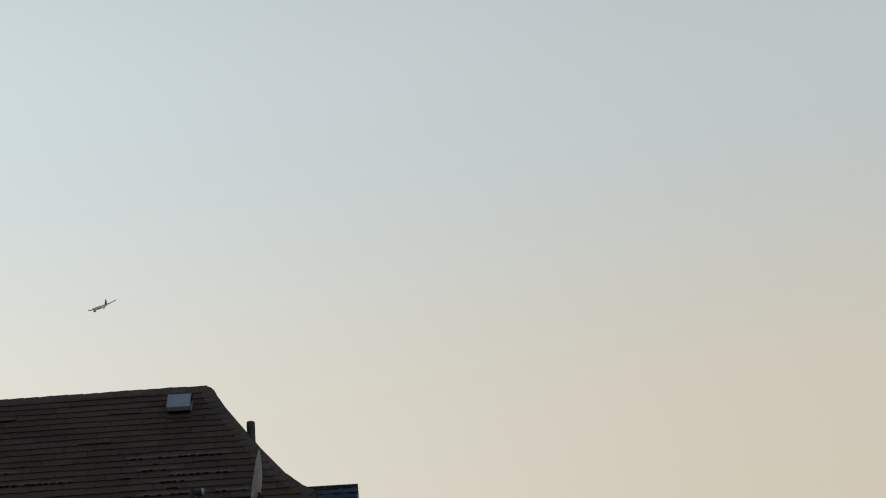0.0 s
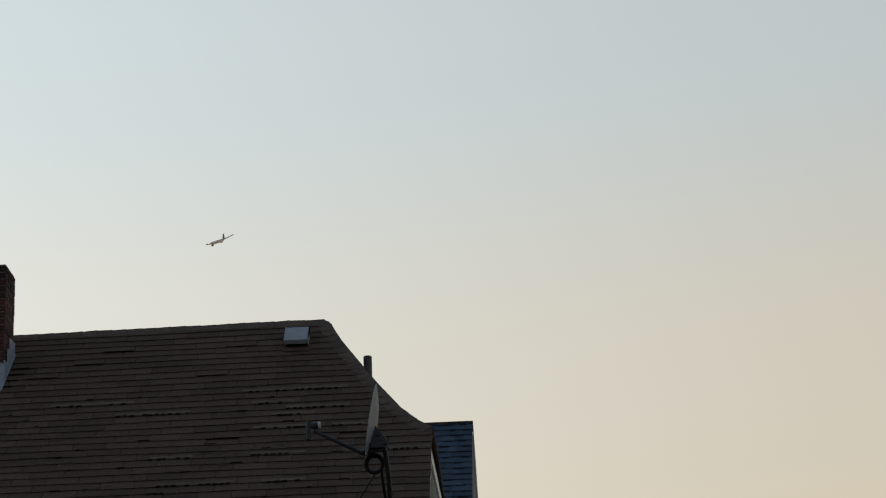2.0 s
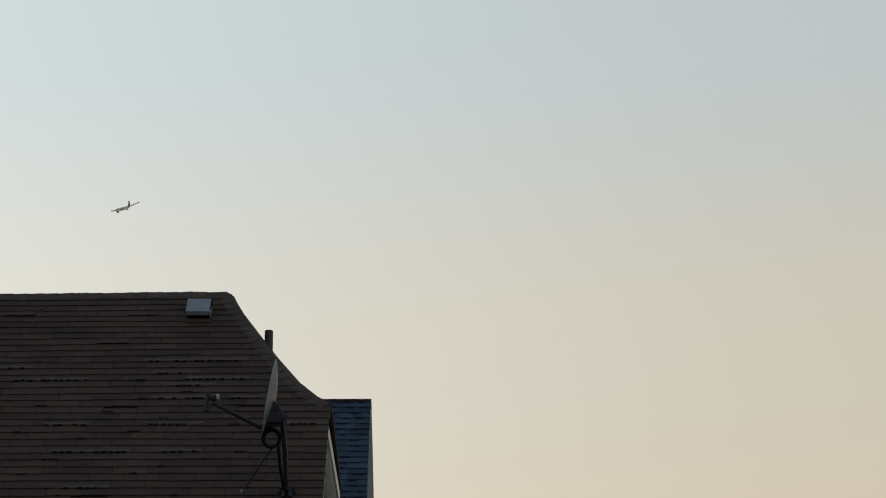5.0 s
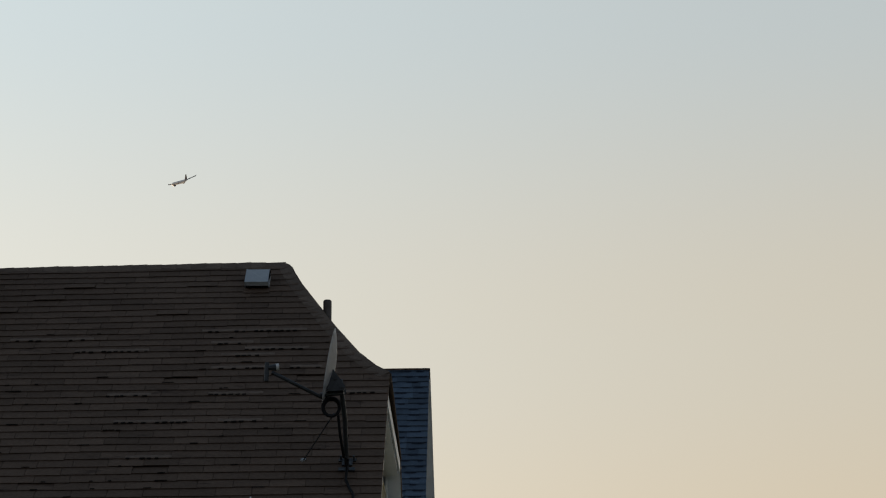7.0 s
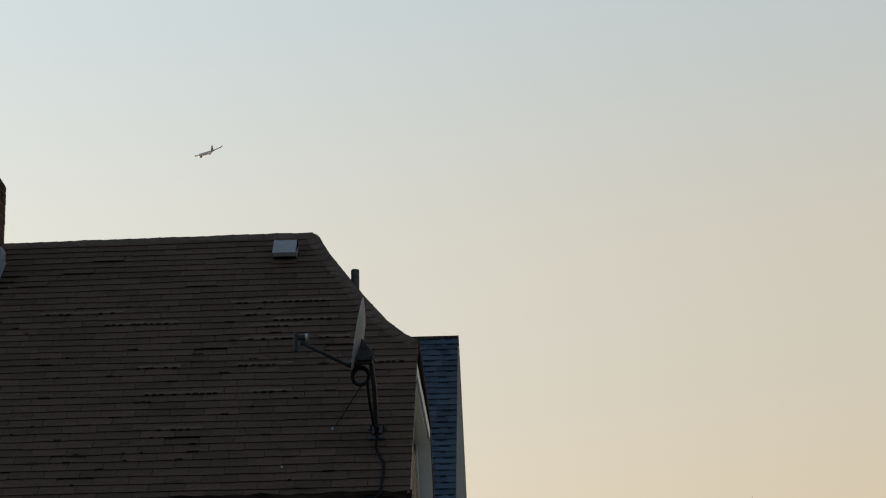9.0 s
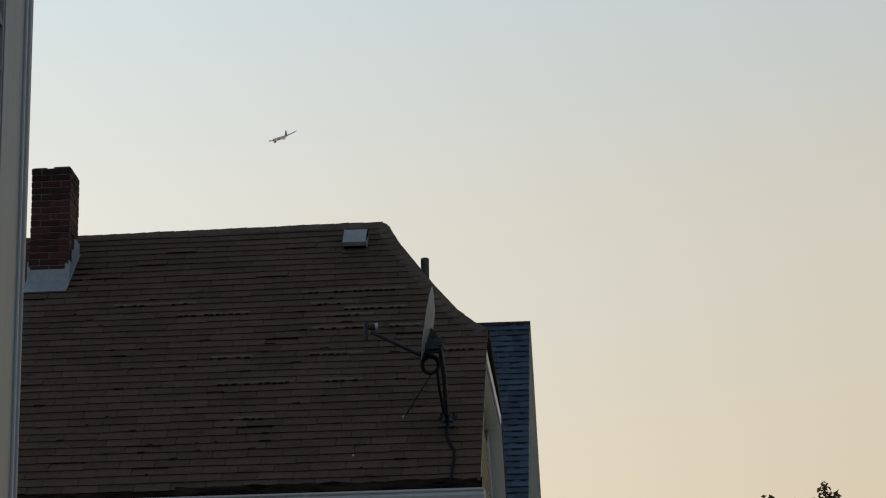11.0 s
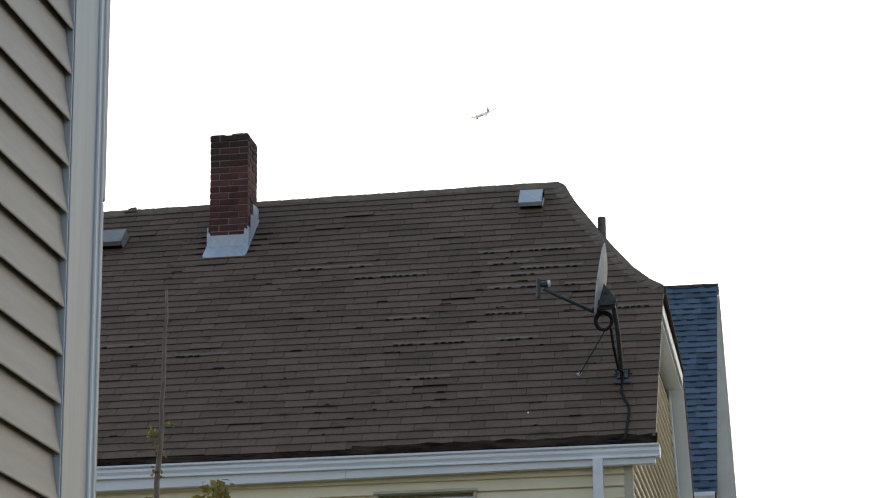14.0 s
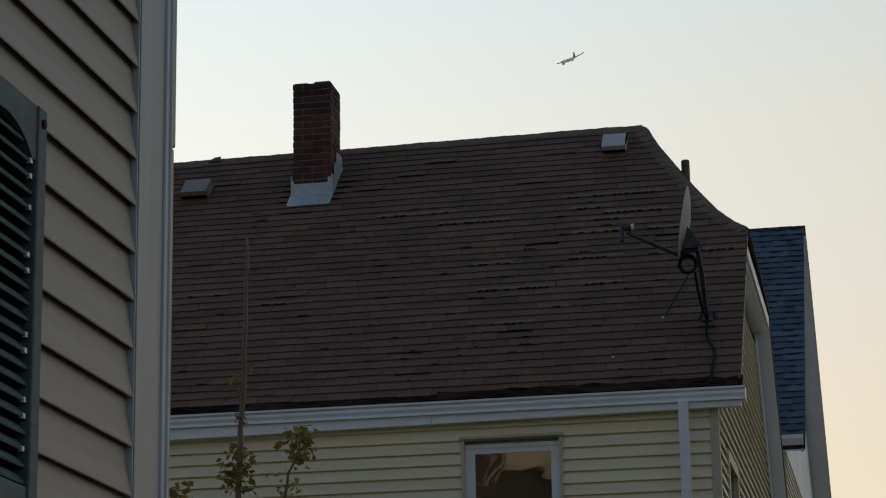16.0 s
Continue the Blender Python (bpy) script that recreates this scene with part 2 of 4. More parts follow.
def mesh_of(name, bm, material):
    me = bpy.data.meshes.new(name)
    bmesh.ops.recalc_face_normals(bm, faces=bm.faces)
    bm.to_mesh(me)
    bm.free()
    me.materials.append(M[material])
    return me


def piece(name, me, parent, m):
    """One of many alike pieces, on shared mesh data, at the world pose m."""
    ob = attach(new(name, me), parent)
    ob.matrix_basis = m
    PLACE[ob] = m
    return ob


def box(bm, x0, x1, y0, y1, z0, z1, bevel=0.0):
    v = [bm.verts.new((x, y, z)) for x in (x0, x1) for y in (y0, y1) for z in (z0, z1)]
    fs = [bm.faces.new([v[i] for i in q]) for q in ((0, 1, 3, 2), (4, 6, 7, 5), (0, 4, 5, 1), (2, 3, 7, 6), (0, 2, 6, 4), (1, 5, 7, 3))]
    if bevel:
        es = list({e for f in fs for e in f.edges})
        bmesh.ops.bevel(bm, geom=es, offset=bevel, segments=2, affect="EDGES", profile=0.5)
    return bm


def prism(bm, ring, way):
    """A solid from a flat ring of points, drawn out along way."""
    a = [bm.verts.new(p) for p in ring]
    b = [bm.verts.new(Vector(p) + Vector(way)) for p in ring]
    n = len(ring)
    bm.faces.new(a)
    bm.faces.new(b[::-1])
    for i in range(n):
        bm.faces.new((a[i], a[(i + 1) % n], b[(i + 1) % n], b[i]))
    return bm


def tube(bm, path, radii, sides=8, closed=False):
    """A round bar along path, with a radius for each point."""
    path = [Vector(p) for p in path]
    n = len(path)
    rings = []
    for i, p in enumerate(path):
        a, b = (path[(i - 1) % n], path[(i + 1) % n]) if closed else (path[max(i - 1, 0)], path[min(i + 1, n - 1)])
        d = (b - a).normalized()
        u = d.cross(Vector((0.31, 0.95, 0.11))).normalized()
        w = d.cross(u)
        r = radii[i] if isinstance(radii, (list, tuple)) else radii
        rings.append([bm.verts.new(p + r * (math.cos(k * math.tau / sides) * u + math.sin(k * math.tau / sides) * w)) for k in range(sides)])
    for i in range(n if closed else n - 1):
        A, B = rings[i], rings[(i + 1) % n]
        for k in range(sides):
            bm.faces.new((A[k], A[(k + 1) % sides], B[(k + 1) % sides], B[k]))
    if not closed:
        bm.faces.new(rings[0])
        bm.faces.new(rings[-1][::-1])
    return bm


def B():
    return bmesh.new()


# ---- ground ----
bm = B()
bmesh.ops.create_grid(bm, x_segments=40, y_segments=40, size=2500)
bm.to_mesh(me := bpy.data.meshes.new("ground"))
bm.free()
me.materials.append(M["ground"])
tagged(new("ground", me), "dry grass ground of the back yards", "ground", kind="structure")

# ---- brown-roofed house: measures ----
EAVE_Z, SLOPE, RIDGE_Y = 5.2, 0.9116, 3.8544
RIDGE_Z = EAVE_Z + SLOPE * RIDGE_Y
LEFT_X = -9.6                                   # hidden end of the house
HIP_Y, HIP_Z = 2.068, EAVE_Z + SLOPE * 2.068
# the flared hip edge on the front slope: x, y
HIP_EDGE = [(-0.015, 2.068), (-0.15, 2.18), (-0.322, 2.384), (-0.564, 2.777), (-0.782, 3.174), (-0.957, 3.497), (-1.04, 3.682), (-1.084, 3.795), (-1.16, 3.854)]
RUN = math.hypot(1, SLOPE)
TILT = math.atan(SLOPE)
WALL_X, WALL_Y = -0.237, 0.12                   # outer faces of the gable wall and of the front wall
BACK_Y = 2 * RIDGE_Y
RAKE_X, NEAR_RAKE_X = -0.085, -0.048           # inner faces of the gable edge boards, rear and front slope


def slope_z(y, x=0.0):
    """The front slope's height; the old ridge sags a little away from the hip."""
    return EAVE_Z + SLOPE * y - 0.0085 * max(0.0, -1.1 - x) * y / RIDGE_Y


def edge_x(y):
    """The right end of the front slope at depth y."""
    if y <= HIP_EDGE[0][1]:
        return -0.02 + (HIP_EDGE[0][0] + 0.02) * y / HIP_EDGE[0][1]
    for (xa, ya), (xb, yb) in zip(HIP_EDGE, HIP_EDGE[1:]):
        if ya <= y <= yb:
            return xa + (xb - xa) * (y - ya) / (yb - ya)
    return HIP_EDGE[-1][0]


house = thing("house", (-4.8, RIDGE_Y, 0), "pale yellow clapboard house with a worn brown shingle roof", "house")

# roof deck: two slopes and the flared hip, with thickness
front_edge = [(-0.02, 0.05)] + HIP_EDGE
outline = [(LEFT_X, 0.05, slope_z(0.05))] + [(x, y, slope_z(y)) for x, y in front_edge] + [(LEFT_X, RIDGE_Y, slope_z(RIDGE_Y, LEFT_X))]
bm = B()
prism(bm, [(min(x, NEAR_RAKE_X), y, z - 0.015) for x, y, z in outline], (0, 0, -0.05))
prism(bm, [(min(x, RAKE_X + 0.03), BACK_Y - y, z - 0.015) for x, y, z in outline], (0, 0, -0.11))
hip_rows = [((x, y, slope_z(y) - 0.015), (min(x, RAKE_X + 0.03), BACK_Y - y, slope_z(y) - 0.015)) for x, y in HIP_EDGE]
for (a0, b0), (a1, b1) in zip(hip_rows, hip_rows[1:]):
    bm.faces.new([bm.verts.new(p) for p in (a0, b0, b1, a1)])
roof = part("roof", bm, "shingle", house, "worn brown asphalt shingle roof with a clipped flared hip")

# near-black strip: rot and leaves, with the shadow gap over the gutter painted in
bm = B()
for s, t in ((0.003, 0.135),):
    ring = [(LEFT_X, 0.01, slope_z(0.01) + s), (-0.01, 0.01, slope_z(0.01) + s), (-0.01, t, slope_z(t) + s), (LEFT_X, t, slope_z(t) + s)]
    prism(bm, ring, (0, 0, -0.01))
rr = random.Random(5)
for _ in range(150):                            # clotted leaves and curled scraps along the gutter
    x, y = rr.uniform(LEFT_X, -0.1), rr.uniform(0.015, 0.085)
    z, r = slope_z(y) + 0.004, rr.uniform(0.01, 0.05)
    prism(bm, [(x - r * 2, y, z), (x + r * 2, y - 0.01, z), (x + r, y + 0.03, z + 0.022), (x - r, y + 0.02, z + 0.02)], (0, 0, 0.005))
part("roof_edge", bm, "eave_dark", house, "rotten roof edge with clotted leaves, its shadow gap painted dark")

# hip slope covering and ridge caps
bm = B()
for (a0, b0), (a1, b1) in zip(hip_rows, hip_rows[1:]):
    prism(bm, [Vector(p) + Vector((0.002, 0, 0.004)) for p in (a0, b0, b1, a1)], (0.004, 0, 0.012))
part("hip_slope", bm, "shingle", house, "steep brown shingled hip end")


def cap_row(name, points, width, other, lift):
    """Overlapping bent cap shingles along an edge, each one a part; other: the direction of the far flap."""
    up, far, square = Vector((0, 0, 1)), Vector(other).normalized() * width, Vector((0, -math.sin(TILT), math.cos(TILT)))
    for p, q in zip(points, points[1:]):
        p, q = Vector(p), Vector(q)
        down = square.cross(q - p).normalized() * width
        if down.z > 0 and down.x > -0.01 or down.x > 0.05:
            down = -down
        a, c = p + up * (lift + 0.004), q + up * lift
        bm = B()
        ring = [down * 1.03, down * 0.3 + up * 0.004, up * 0.006, far * 0.3 + up * 0.004, far * 1.03]
        A, C = [bm.verts.new(a + o) for o in ring], [bm.verts.new(c + o) for o in ring]
        A2, C2 = [bm.verts.new(a + o - up * 0.008) for o in ring], [bm.verts.new(c + o - up * 0.008) for o in ring]
        for k in range(4):
            bm.faces.new((A[k], A[k + 1], C[k + 1], C[k]))
            bm.faces.new((A2[k], A2[k + 1], C2[k + 1], C2[k]))
            bm.faces.new((A[k], A[k + 1], A2[k + 1], A2[k]))
            bm.faces.new((C[k], C[k + 1], C2[k + 1], C2[k]))
        for k in (0, 4):
            bm.faces.new((A[k], C[k], C2[k], A2[k]))
        part(name, bm, "cap", roof)


caps = []
x = LEFT_X + 1.5
while x < HIP_EDGE[-1][0] - 0.05:
    caps.append((x, RIDGE_Y, slope_z(RIDGE_Y, x) + rr.uniform(-0.003, 0.004)))
    x += 0.15
caps.append((HIP_EDGE[-1][0] + 0.01, RIDGE_Y, RIDGE_Z - 0.004))
cap_row("ridge_cap", caps[::-1], 0.12, (0, 1, -SLOPE), 0.009)
hips = []
for (xa, ya), (xb, yb) in zip(HIP_EDGE, HIP_EDGE[1:]):
    n = max(1, round(math.hypot(xb - xa, (yb - ya) * RUN) / 0.14))
    for k in range(n):
        y = ya + (yb - ya) * k / n
        hips.append((xa + (xb - xa) * k / n, y, slope_z(y)))
hips.append((HIP_EDGE[-1][0], RIDGE_Y, RIDGE_Z))
cap_row("hip_cap", [(x - 0.012, y, z) for x, y, z in hips], 0.12, (0.12, 0.7, -0.45), 0.010)

# gutter, fascia, soffits, rakes
bm = B()
prof = [(0.0, 5.2), (-0.006, 5.207), (-0.006, 5.192), (0.0, 5.186), (0.024, 5.184), (0.024, 5.176), (0.002, 5.170), (0.002, 5.150), (0.016, 5.126), (0.018, 5.113), (0.010, 5.109), (0.010, 5.098), (0.12, 5.098), (0.12, 5.103), (0.034, 5.104), (0.034, 5.19), (0.006, 5.195)]
prism(bm, [(LEFT_X, y - 0.02, z) for y, z in prof], (-LEFT_X + 0.01, 0, 0))
box(bm, 0.0, 0.012, -0.01, 0.10, 5.09, 5.198)
gutter = part("gutter", bm, "white", house, "white aluminium gutter with a rolled lip")
for x in [-0.95 - 0.62 * k for k in range(9)]:
    part("gutter_strap", box(B(), x, x + 0.04, -0.014, 0.09, 5.2, 5.207), "vent", gutter)
bm = prism(B(), [(LEFT_X, 0.02, 5.0975), (LEFT_X, 0.02, 4.962), (-0.03, 0.02, 5.048), (-0.03, 0.02, 5.0975)], (0, 0.09, 0))
part("frieze_board", bm, "white", house, "white frieze board between gutter and siding")
part("board_joint", box(B(), -2.62, -2.615, 0.017, 0.021, 5.03, 5.09), "vent", house)

bm, near_board = B(), B()
for flip in (False, True):
    f = (lambda y: BACK_Y - y) if flip else (lambda y: y)
    th = 0.13 if flip else 0.06
    rx = RAKE_X if flip else NEAR_RAKE_X
    prism(bm if flip else near_board, [(rx, f(0.03), slope_z(0) - 0.012), (rx, f(HIP_Y), HIP_Z - 0.016), (rx, f(HIP_Y), HIP_Z - 0.012 - th), (rx, f(0.03), slope_z(0) - 0.012 - th)], (0.02, 0, 0))
prism(bm, [(RAKE_X, HIP_Y, HIP_Z - 0.03), (RAKE_X, BACK_Y - HIP_Y, HIP_Z - 0.03), (RAKE_X, BACK_Y - HIP_Y, HIP_Z - 0.15), (RAKE_X, HIP_Y, HIP_Z - 0.15)], (0.02, 0, 0))
part("rake_board", bm, "white", house, "white boards along the gable edges")
part("rake_board", near_board, "beige", house, "weathered board along the front gable edge")
bm = B()
for flip in (False, True):
    f = (lambda y: BACK_Y - y) if flip else (lambda y: y)
    rx, drop = (RAKE_X, 0.13) if flip else (NEAR_RAKE_X, 0.072)
    prism(bm, [(WALL_X - 0.02, f(0.0), slope_z(0) - drop), (rx, f(0.0), slope_z(0) - drop), (rx, f(HIP_Y), HIP_Z - drop), (WALL_X - 0.02, f(HIP_Y), HIP_Z - drop)], (0, 0, -0.015))
    # frieze board on the wall under the rake
    lo = drop + 0.015
    prism(bm, [(WALL_X + 0.016, f(0.25), slope_z(0.25) - lo), (WALL_X + 0.016, f(HIP_Y), HIP_Z - lo), (WALL_X + 0.016, f(HIP_Y), HIP_Z - lo - 0.195), (WALL_X + 0.016, f(0.25), slope_z(0.25) - lo - 0.195)], (0.016, 0, 0))
box(bm, WALL_X - 0.02, RAKE_X, HIP_Y, BACK_Y - HIP_Y, HIP_Z - 0.185, HIP_Z - 0.17)
part("soffit", bm, "soffit", house, "white soffit and frieze of the gable")

# walls: inner shells with the window opening through the front one
WX0, WX1, WZ0, WZ1 = -2.383, -1.529, 3.40, 4.902      # window with its trim
bm = B()
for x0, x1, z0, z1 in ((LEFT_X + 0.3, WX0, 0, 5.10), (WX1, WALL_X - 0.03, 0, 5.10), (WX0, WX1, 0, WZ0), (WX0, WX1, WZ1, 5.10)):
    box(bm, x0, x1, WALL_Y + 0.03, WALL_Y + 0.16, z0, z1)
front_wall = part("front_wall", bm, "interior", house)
bm = B()
ring = [(WALL_Y + 0.03, 0.0), (BACK_Y - WALL_Y, 0.0), (BACK_Y - WALL_Y, slope_z(WALL_Y) - 0.14), (BACK_Y - HIP_Y, HIP_Z - 0.19), (HIP_Y, HIP_Z - 0.19), (WALL_Y + 0.03, slope_z(WALL_Y) - 0.14)]
prism(bm, [(WALL_X - 0.03, y, z) for y, z in ring], (-0.12, 0, 0))
gable_wall = part("gable_wall", bm, "interior", house)
bm = B()
box(bm, LEFT_X + 0.3, WALL_X - 0.15, BACK_Y - WALL_Y - 0.12, BACK_Y - WALL_Y, 0, 5.05)
box(bm, LEFT_X + 0.3, LEFT_X + 0.42, WALL_Y + 0.16, BACK_Y - WALL_Y - 0.12, 0, 5.05)
part("rear_wall", bm, "yellow_trim", house)
bm = B()
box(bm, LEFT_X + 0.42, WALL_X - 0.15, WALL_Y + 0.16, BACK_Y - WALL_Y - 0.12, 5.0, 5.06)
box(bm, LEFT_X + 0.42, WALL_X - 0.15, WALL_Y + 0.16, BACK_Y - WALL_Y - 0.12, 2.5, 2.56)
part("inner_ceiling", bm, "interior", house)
bm = B()
box(bm, WALL_X - 0.06, WALL_X + 0.014, WALL_Y - 0.014, WALL_Y + 0.06, 0.2, 5.078)
part("corner_post", bm, "yellow_trim", house, "yellowish corner post")

# downspout
bm = B()
x0, x1, y0, y1 = -0.540, -0.461, WALL_Y - 0.165, WALL_Y - 0.103
ring = [(x0, y0, 0.1), (x1, y0, 0.1), (x1, y1, 0.1), (x0, y1, 0.1)]
prism(bm, ring, (0, 0, 4.999))
for k in (0.32, 0.68):
    xx = x0 + (x1 - x0) * k
    box(bm, xx - 0.008, xx + 0.008, y0 - 0.004, y0 + 0.004, 0.1, 5.09)
part("downspout", bm, "white", house, "white ribbed downspout")

# window
bm = box(B(), WX0, WX0 + 0.025, WALL_Y - 0.03, WALL_Y + 0.13, WZ0, WZ1)
box(bm, WX1 - 0.025, WX1, WALL_Y - 0.03, WALL_Y + 0.13, WZ0, WZ1)
box(bm, WX0 + 0.025, WX1 - 0.025, WALL_Y - 0.03, WALL_Y + 0.13, WZ1 - 0.02, WZ1)
box(bm, WX0 + 0.025, WX1 - 0.025, WALL_Y - 0.04, WALL_Y + 0.13, WZ0, WZ0 + 0.04)
prism(bm, [(WX0 - 0.012, WALL_Y - 0.055, WZ1 + 0.004), (WX0 - 0.012, WALL_Y - 0.055, WZ1 - 0.012), (WX0 - 0.012, WALL_Y - 0.02, WZ1 - 0.016), (WX0 - 0.012, WALL_Y - 0.02, WZ1 + 0.014)], (WX1 - WX0 + 0.024, 0, 0))
window = part("window", bm, "yellow_trim", house, "vinyl sash window recessed in a yellowish casing")
part("head_reveal", box(B(), WX0 + 0.025, WX1 - 0.025, WALL_Y + 0.07, WALL_Y + 0.13, WZ1 - 0.06, WZ1 - 0.02), "yellow_trim", window)


def sash(bm, x0, x1, z0, z1, y, w, d):
    box(bm, x0, x0 + w, y, y + d, z0, z1)
    box(bm, x1 - w, x1, y, y + d, z0, z1)
    box(bm, x0 + w, x1 - w, y, y + d, z1 - w, z1)
    box(bm, x0 + w, x1 - w, y, y + d, z0, z0 + w)
    return bm


bm = sash(B(), WX0 + 0.025, WX1 - 0.025, WZ0 + 0.04, WZ1 - 0.048, WALL_Y + 0.025, 0.035, 0.06)
sash(bm, WX0 + 0.06, WX1 - 0.06, 4.12, WZ1 - 0.083, WALL_Y + 0.035, 0.045, 0.03)
sash(bm, WX0 + 0.06, WX1 - 0.06, WZ0 + 0.075, 4.16, WALL_Y + 0.068, 0.045, 0.03)
part("window_frame", bm, "white", window, "white vinyl sashes")
for z0, z1, y in ((4.165, WZ1 - 0.128, WALL_Y + 0.048), (WZ0 + 0.12, 4.115, WALL_Y + 0.08)):
    p = part("pane", box(B(), WX0 + 0.105, WX1 - 0.105, y, y + 0.004, z0, z1), "glass", window)
    p.visible_shadow = False
# gable window, in the gable wall near the front corner
GY0, GY1, GZ0, GZ1 = 0.85, 1.95, 3.5, 4.84
bm = B()
for y0, y1, z0, z1 in ((GY0, GY0 + 0.09, GZ0, GZ1), (GY1 - 0.09, GY1, GZ0, GZ1), (GY0 + 0.09, GY1 - 0.09, GZ1 - 0.09, GZ1), (GY0 + 0.09, GY1 - 0.09, GZ0, GZ0 + 0.09), (GY0 + 0.09, GY1 - 0.09, 4.12, 4.18)):
    box(bm, WALL_X - 0.03, WALL_X + 0.03, y0, y1, z0, z1)
gwin = part("window", bm, "yellow_trim", house, "side window with a broad pale casing")
part("pane", box(B(), WALL_X - 0.015, WALL_X - 0.01, GY0 + 0.09, GY1 - 0.09, GZ0 + 0.09, GZ1 - 0.09), "glass", gwin)

# chimney: mortar core, bricks, flashing
CX, CY, CW, CD, CTOP = -4.563 - 0.048, 3.084, 0.392, 0.42, 9.200 - 0.010
bm = box(B(), CX + 0.006, CX + CW - 0.006, CY + 0.006, CY + CD - 0.006, slope_z(CY) - 0.3, CTOP - 0.02)
chimney = part("chimney", bm, "mortar", house, "slim red brick chimney")
bm = B()
fz = slope_z(CY, CX)
prism(bm, [(CX - 0.022, CY - 0.165, fz - SLOPE * 0.165 + 0.022), (CX + CW + 0.018, CY - 0.165, fz - SLOPE * 0.165 + 0.022), (CX + CW + 0.008, CY - 0.012, fz + 0.02), (CX - 0.008, CY - 0.012, fz + 0.02)], (0, 0, -0.008))
box(bm, CX - 0.012, CX + CW + 0.012, CY - 0.016, CY - 0.005, fz - 0.02, fz + 0.135)
part("apron_flashing", bm, "lead", chimney, "bluish grey lead apron")
for side in (0, 1):
    bm = B()
    xs = CX - 0.013 if side == 0 else CX + CW + 0.003
    for y, h in ((-0.02, 0.24), (0.09, 0.29), (0.2, 0.33), (0.31, 0.24)):
        t = rr.uniform(-0.003, 0.006)
        box(bm, xs + t, xs + 0.010 + t, CY + y, CY + y + 0.125, slope_z(CY + y, CX) - 0.05, slope_z(CY + y, CX) + h, 0.002)
    xf = CX - 0.018 if side == 0 else CX + CW - 0.045
    prism(bm, [(xf, CY - 0.024, fz - 0.03), (xf + 0.062, CY - 0.024, fz - 0.03), (xf + 0.066, CY - 0.022, fz + 0.17), (xf + 0.02, CY - 0.022, fz + (0.20 if side else 0.15))] if side else [(xf, CY - 0.024, fz - 0.03), (xf + 0.035, CY - 0.024, fz - 0.03), (xf + 0.03, CY - 0.022, fz + 0.16), (xf, CY - 0.022, fz + 0.17)], (0, 0.012, 0))
    x_out = CX - 0.028 if side == 0 else CX + CW + 0.002
    prism(bm, [(x_out, CY - 0.15, slope_z(CY - 0.15, CX) + 0.026), (x_out + 0.024, CY - 0.15, slope_z(CY - 0.15, CX) + 0.026), (x_out + 0.024, CY + CD, slope_z(CY + CD, CX) + 0.026), (x_out, CY + CD, slope_z(CY + CD, CX) + 0.026)], (0, 0, -0.006))
    part("step_flashing", bm, "lead", chimney, "crumpled grey step flashing")


def brick_mesh(length, material="brick"):
    bm = box(B(), 0, length, 0, 0.092, 0, 0.058)
    for v in bm.verts:
        v.co += Vector((rr.uniform(-1, 1), rr.uniform(-1, 1), rr.uniform(-1, 1))) * 0.0015
    bmesh.ops.bevel(bm, geom=list(bm.edges), offset=0.003, segments=1, affect="EDGES")
    return mesh_of("brick", bm, material)


long_brick, half_brick = brick_mesh(0.192), brick_mesh(0.094)
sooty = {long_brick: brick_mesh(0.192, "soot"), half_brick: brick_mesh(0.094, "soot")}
course = 0
z = CTOP - 0.0677
while z > slope_z(CY) - 0.04:
    odd = course % 2
    rows = []
    if odd:
        rows = [(long_brick, (CX, CY), 0), (long_brick, (CX + 0.2, CY), 0), (long_brick, (CX, CY + CD - 0.092), 0), (long_brick, (CX + 0.2, CY + CD - 0.092), 0),
                (long_brick, (CX + CW, CY + 0.115), 90), (long_brick, (CX + 0.092, CY + 0.115), 90)]
    else:
        rows = [(half_brick, (CX, CY), 0), (long_brick, (CX + 0.104, CY), 0), (half_brick, (CX + 0.30, CY), 0), (long_brick, (CX, CY + CD - 0.092), 0), (long_brick, (CX + 0.2, CY + CD - 0.092), 0),
                (half_brick, (CX + CW, CY + 0.104), 90), (half_brick, (CX + CW, CY + 0.214), 90), (long_brick, (CX + 0.092, CY + 0.115), 90)]
    for me, (bx, by), turn in rows:
        j = 0.003 + (0.006 if course == 0 else 0)
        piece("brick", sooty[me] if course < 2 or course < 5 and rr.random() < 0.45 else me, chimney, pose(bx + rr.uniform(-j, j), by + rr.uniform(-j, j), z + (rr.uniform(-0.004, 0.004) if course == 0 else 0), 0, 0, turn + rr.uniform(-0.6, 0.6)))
    course += 1
    z -= 0.0677
bm = B()
box(bm, CX + 0.01, CX + 0.15, CY + 0.01, CY + CD - 0.01, CTOP - 0.02, CTOP + 0.004)
box(bm, CX + 0.22, CX + CW - 0.01, CY + 0.01, CY + CD - 0.01, CTOP - 0.02, CTOP + 0.010)
part("chimney_crown", bm, "mortar", chimney, "crumbling mortar crown")


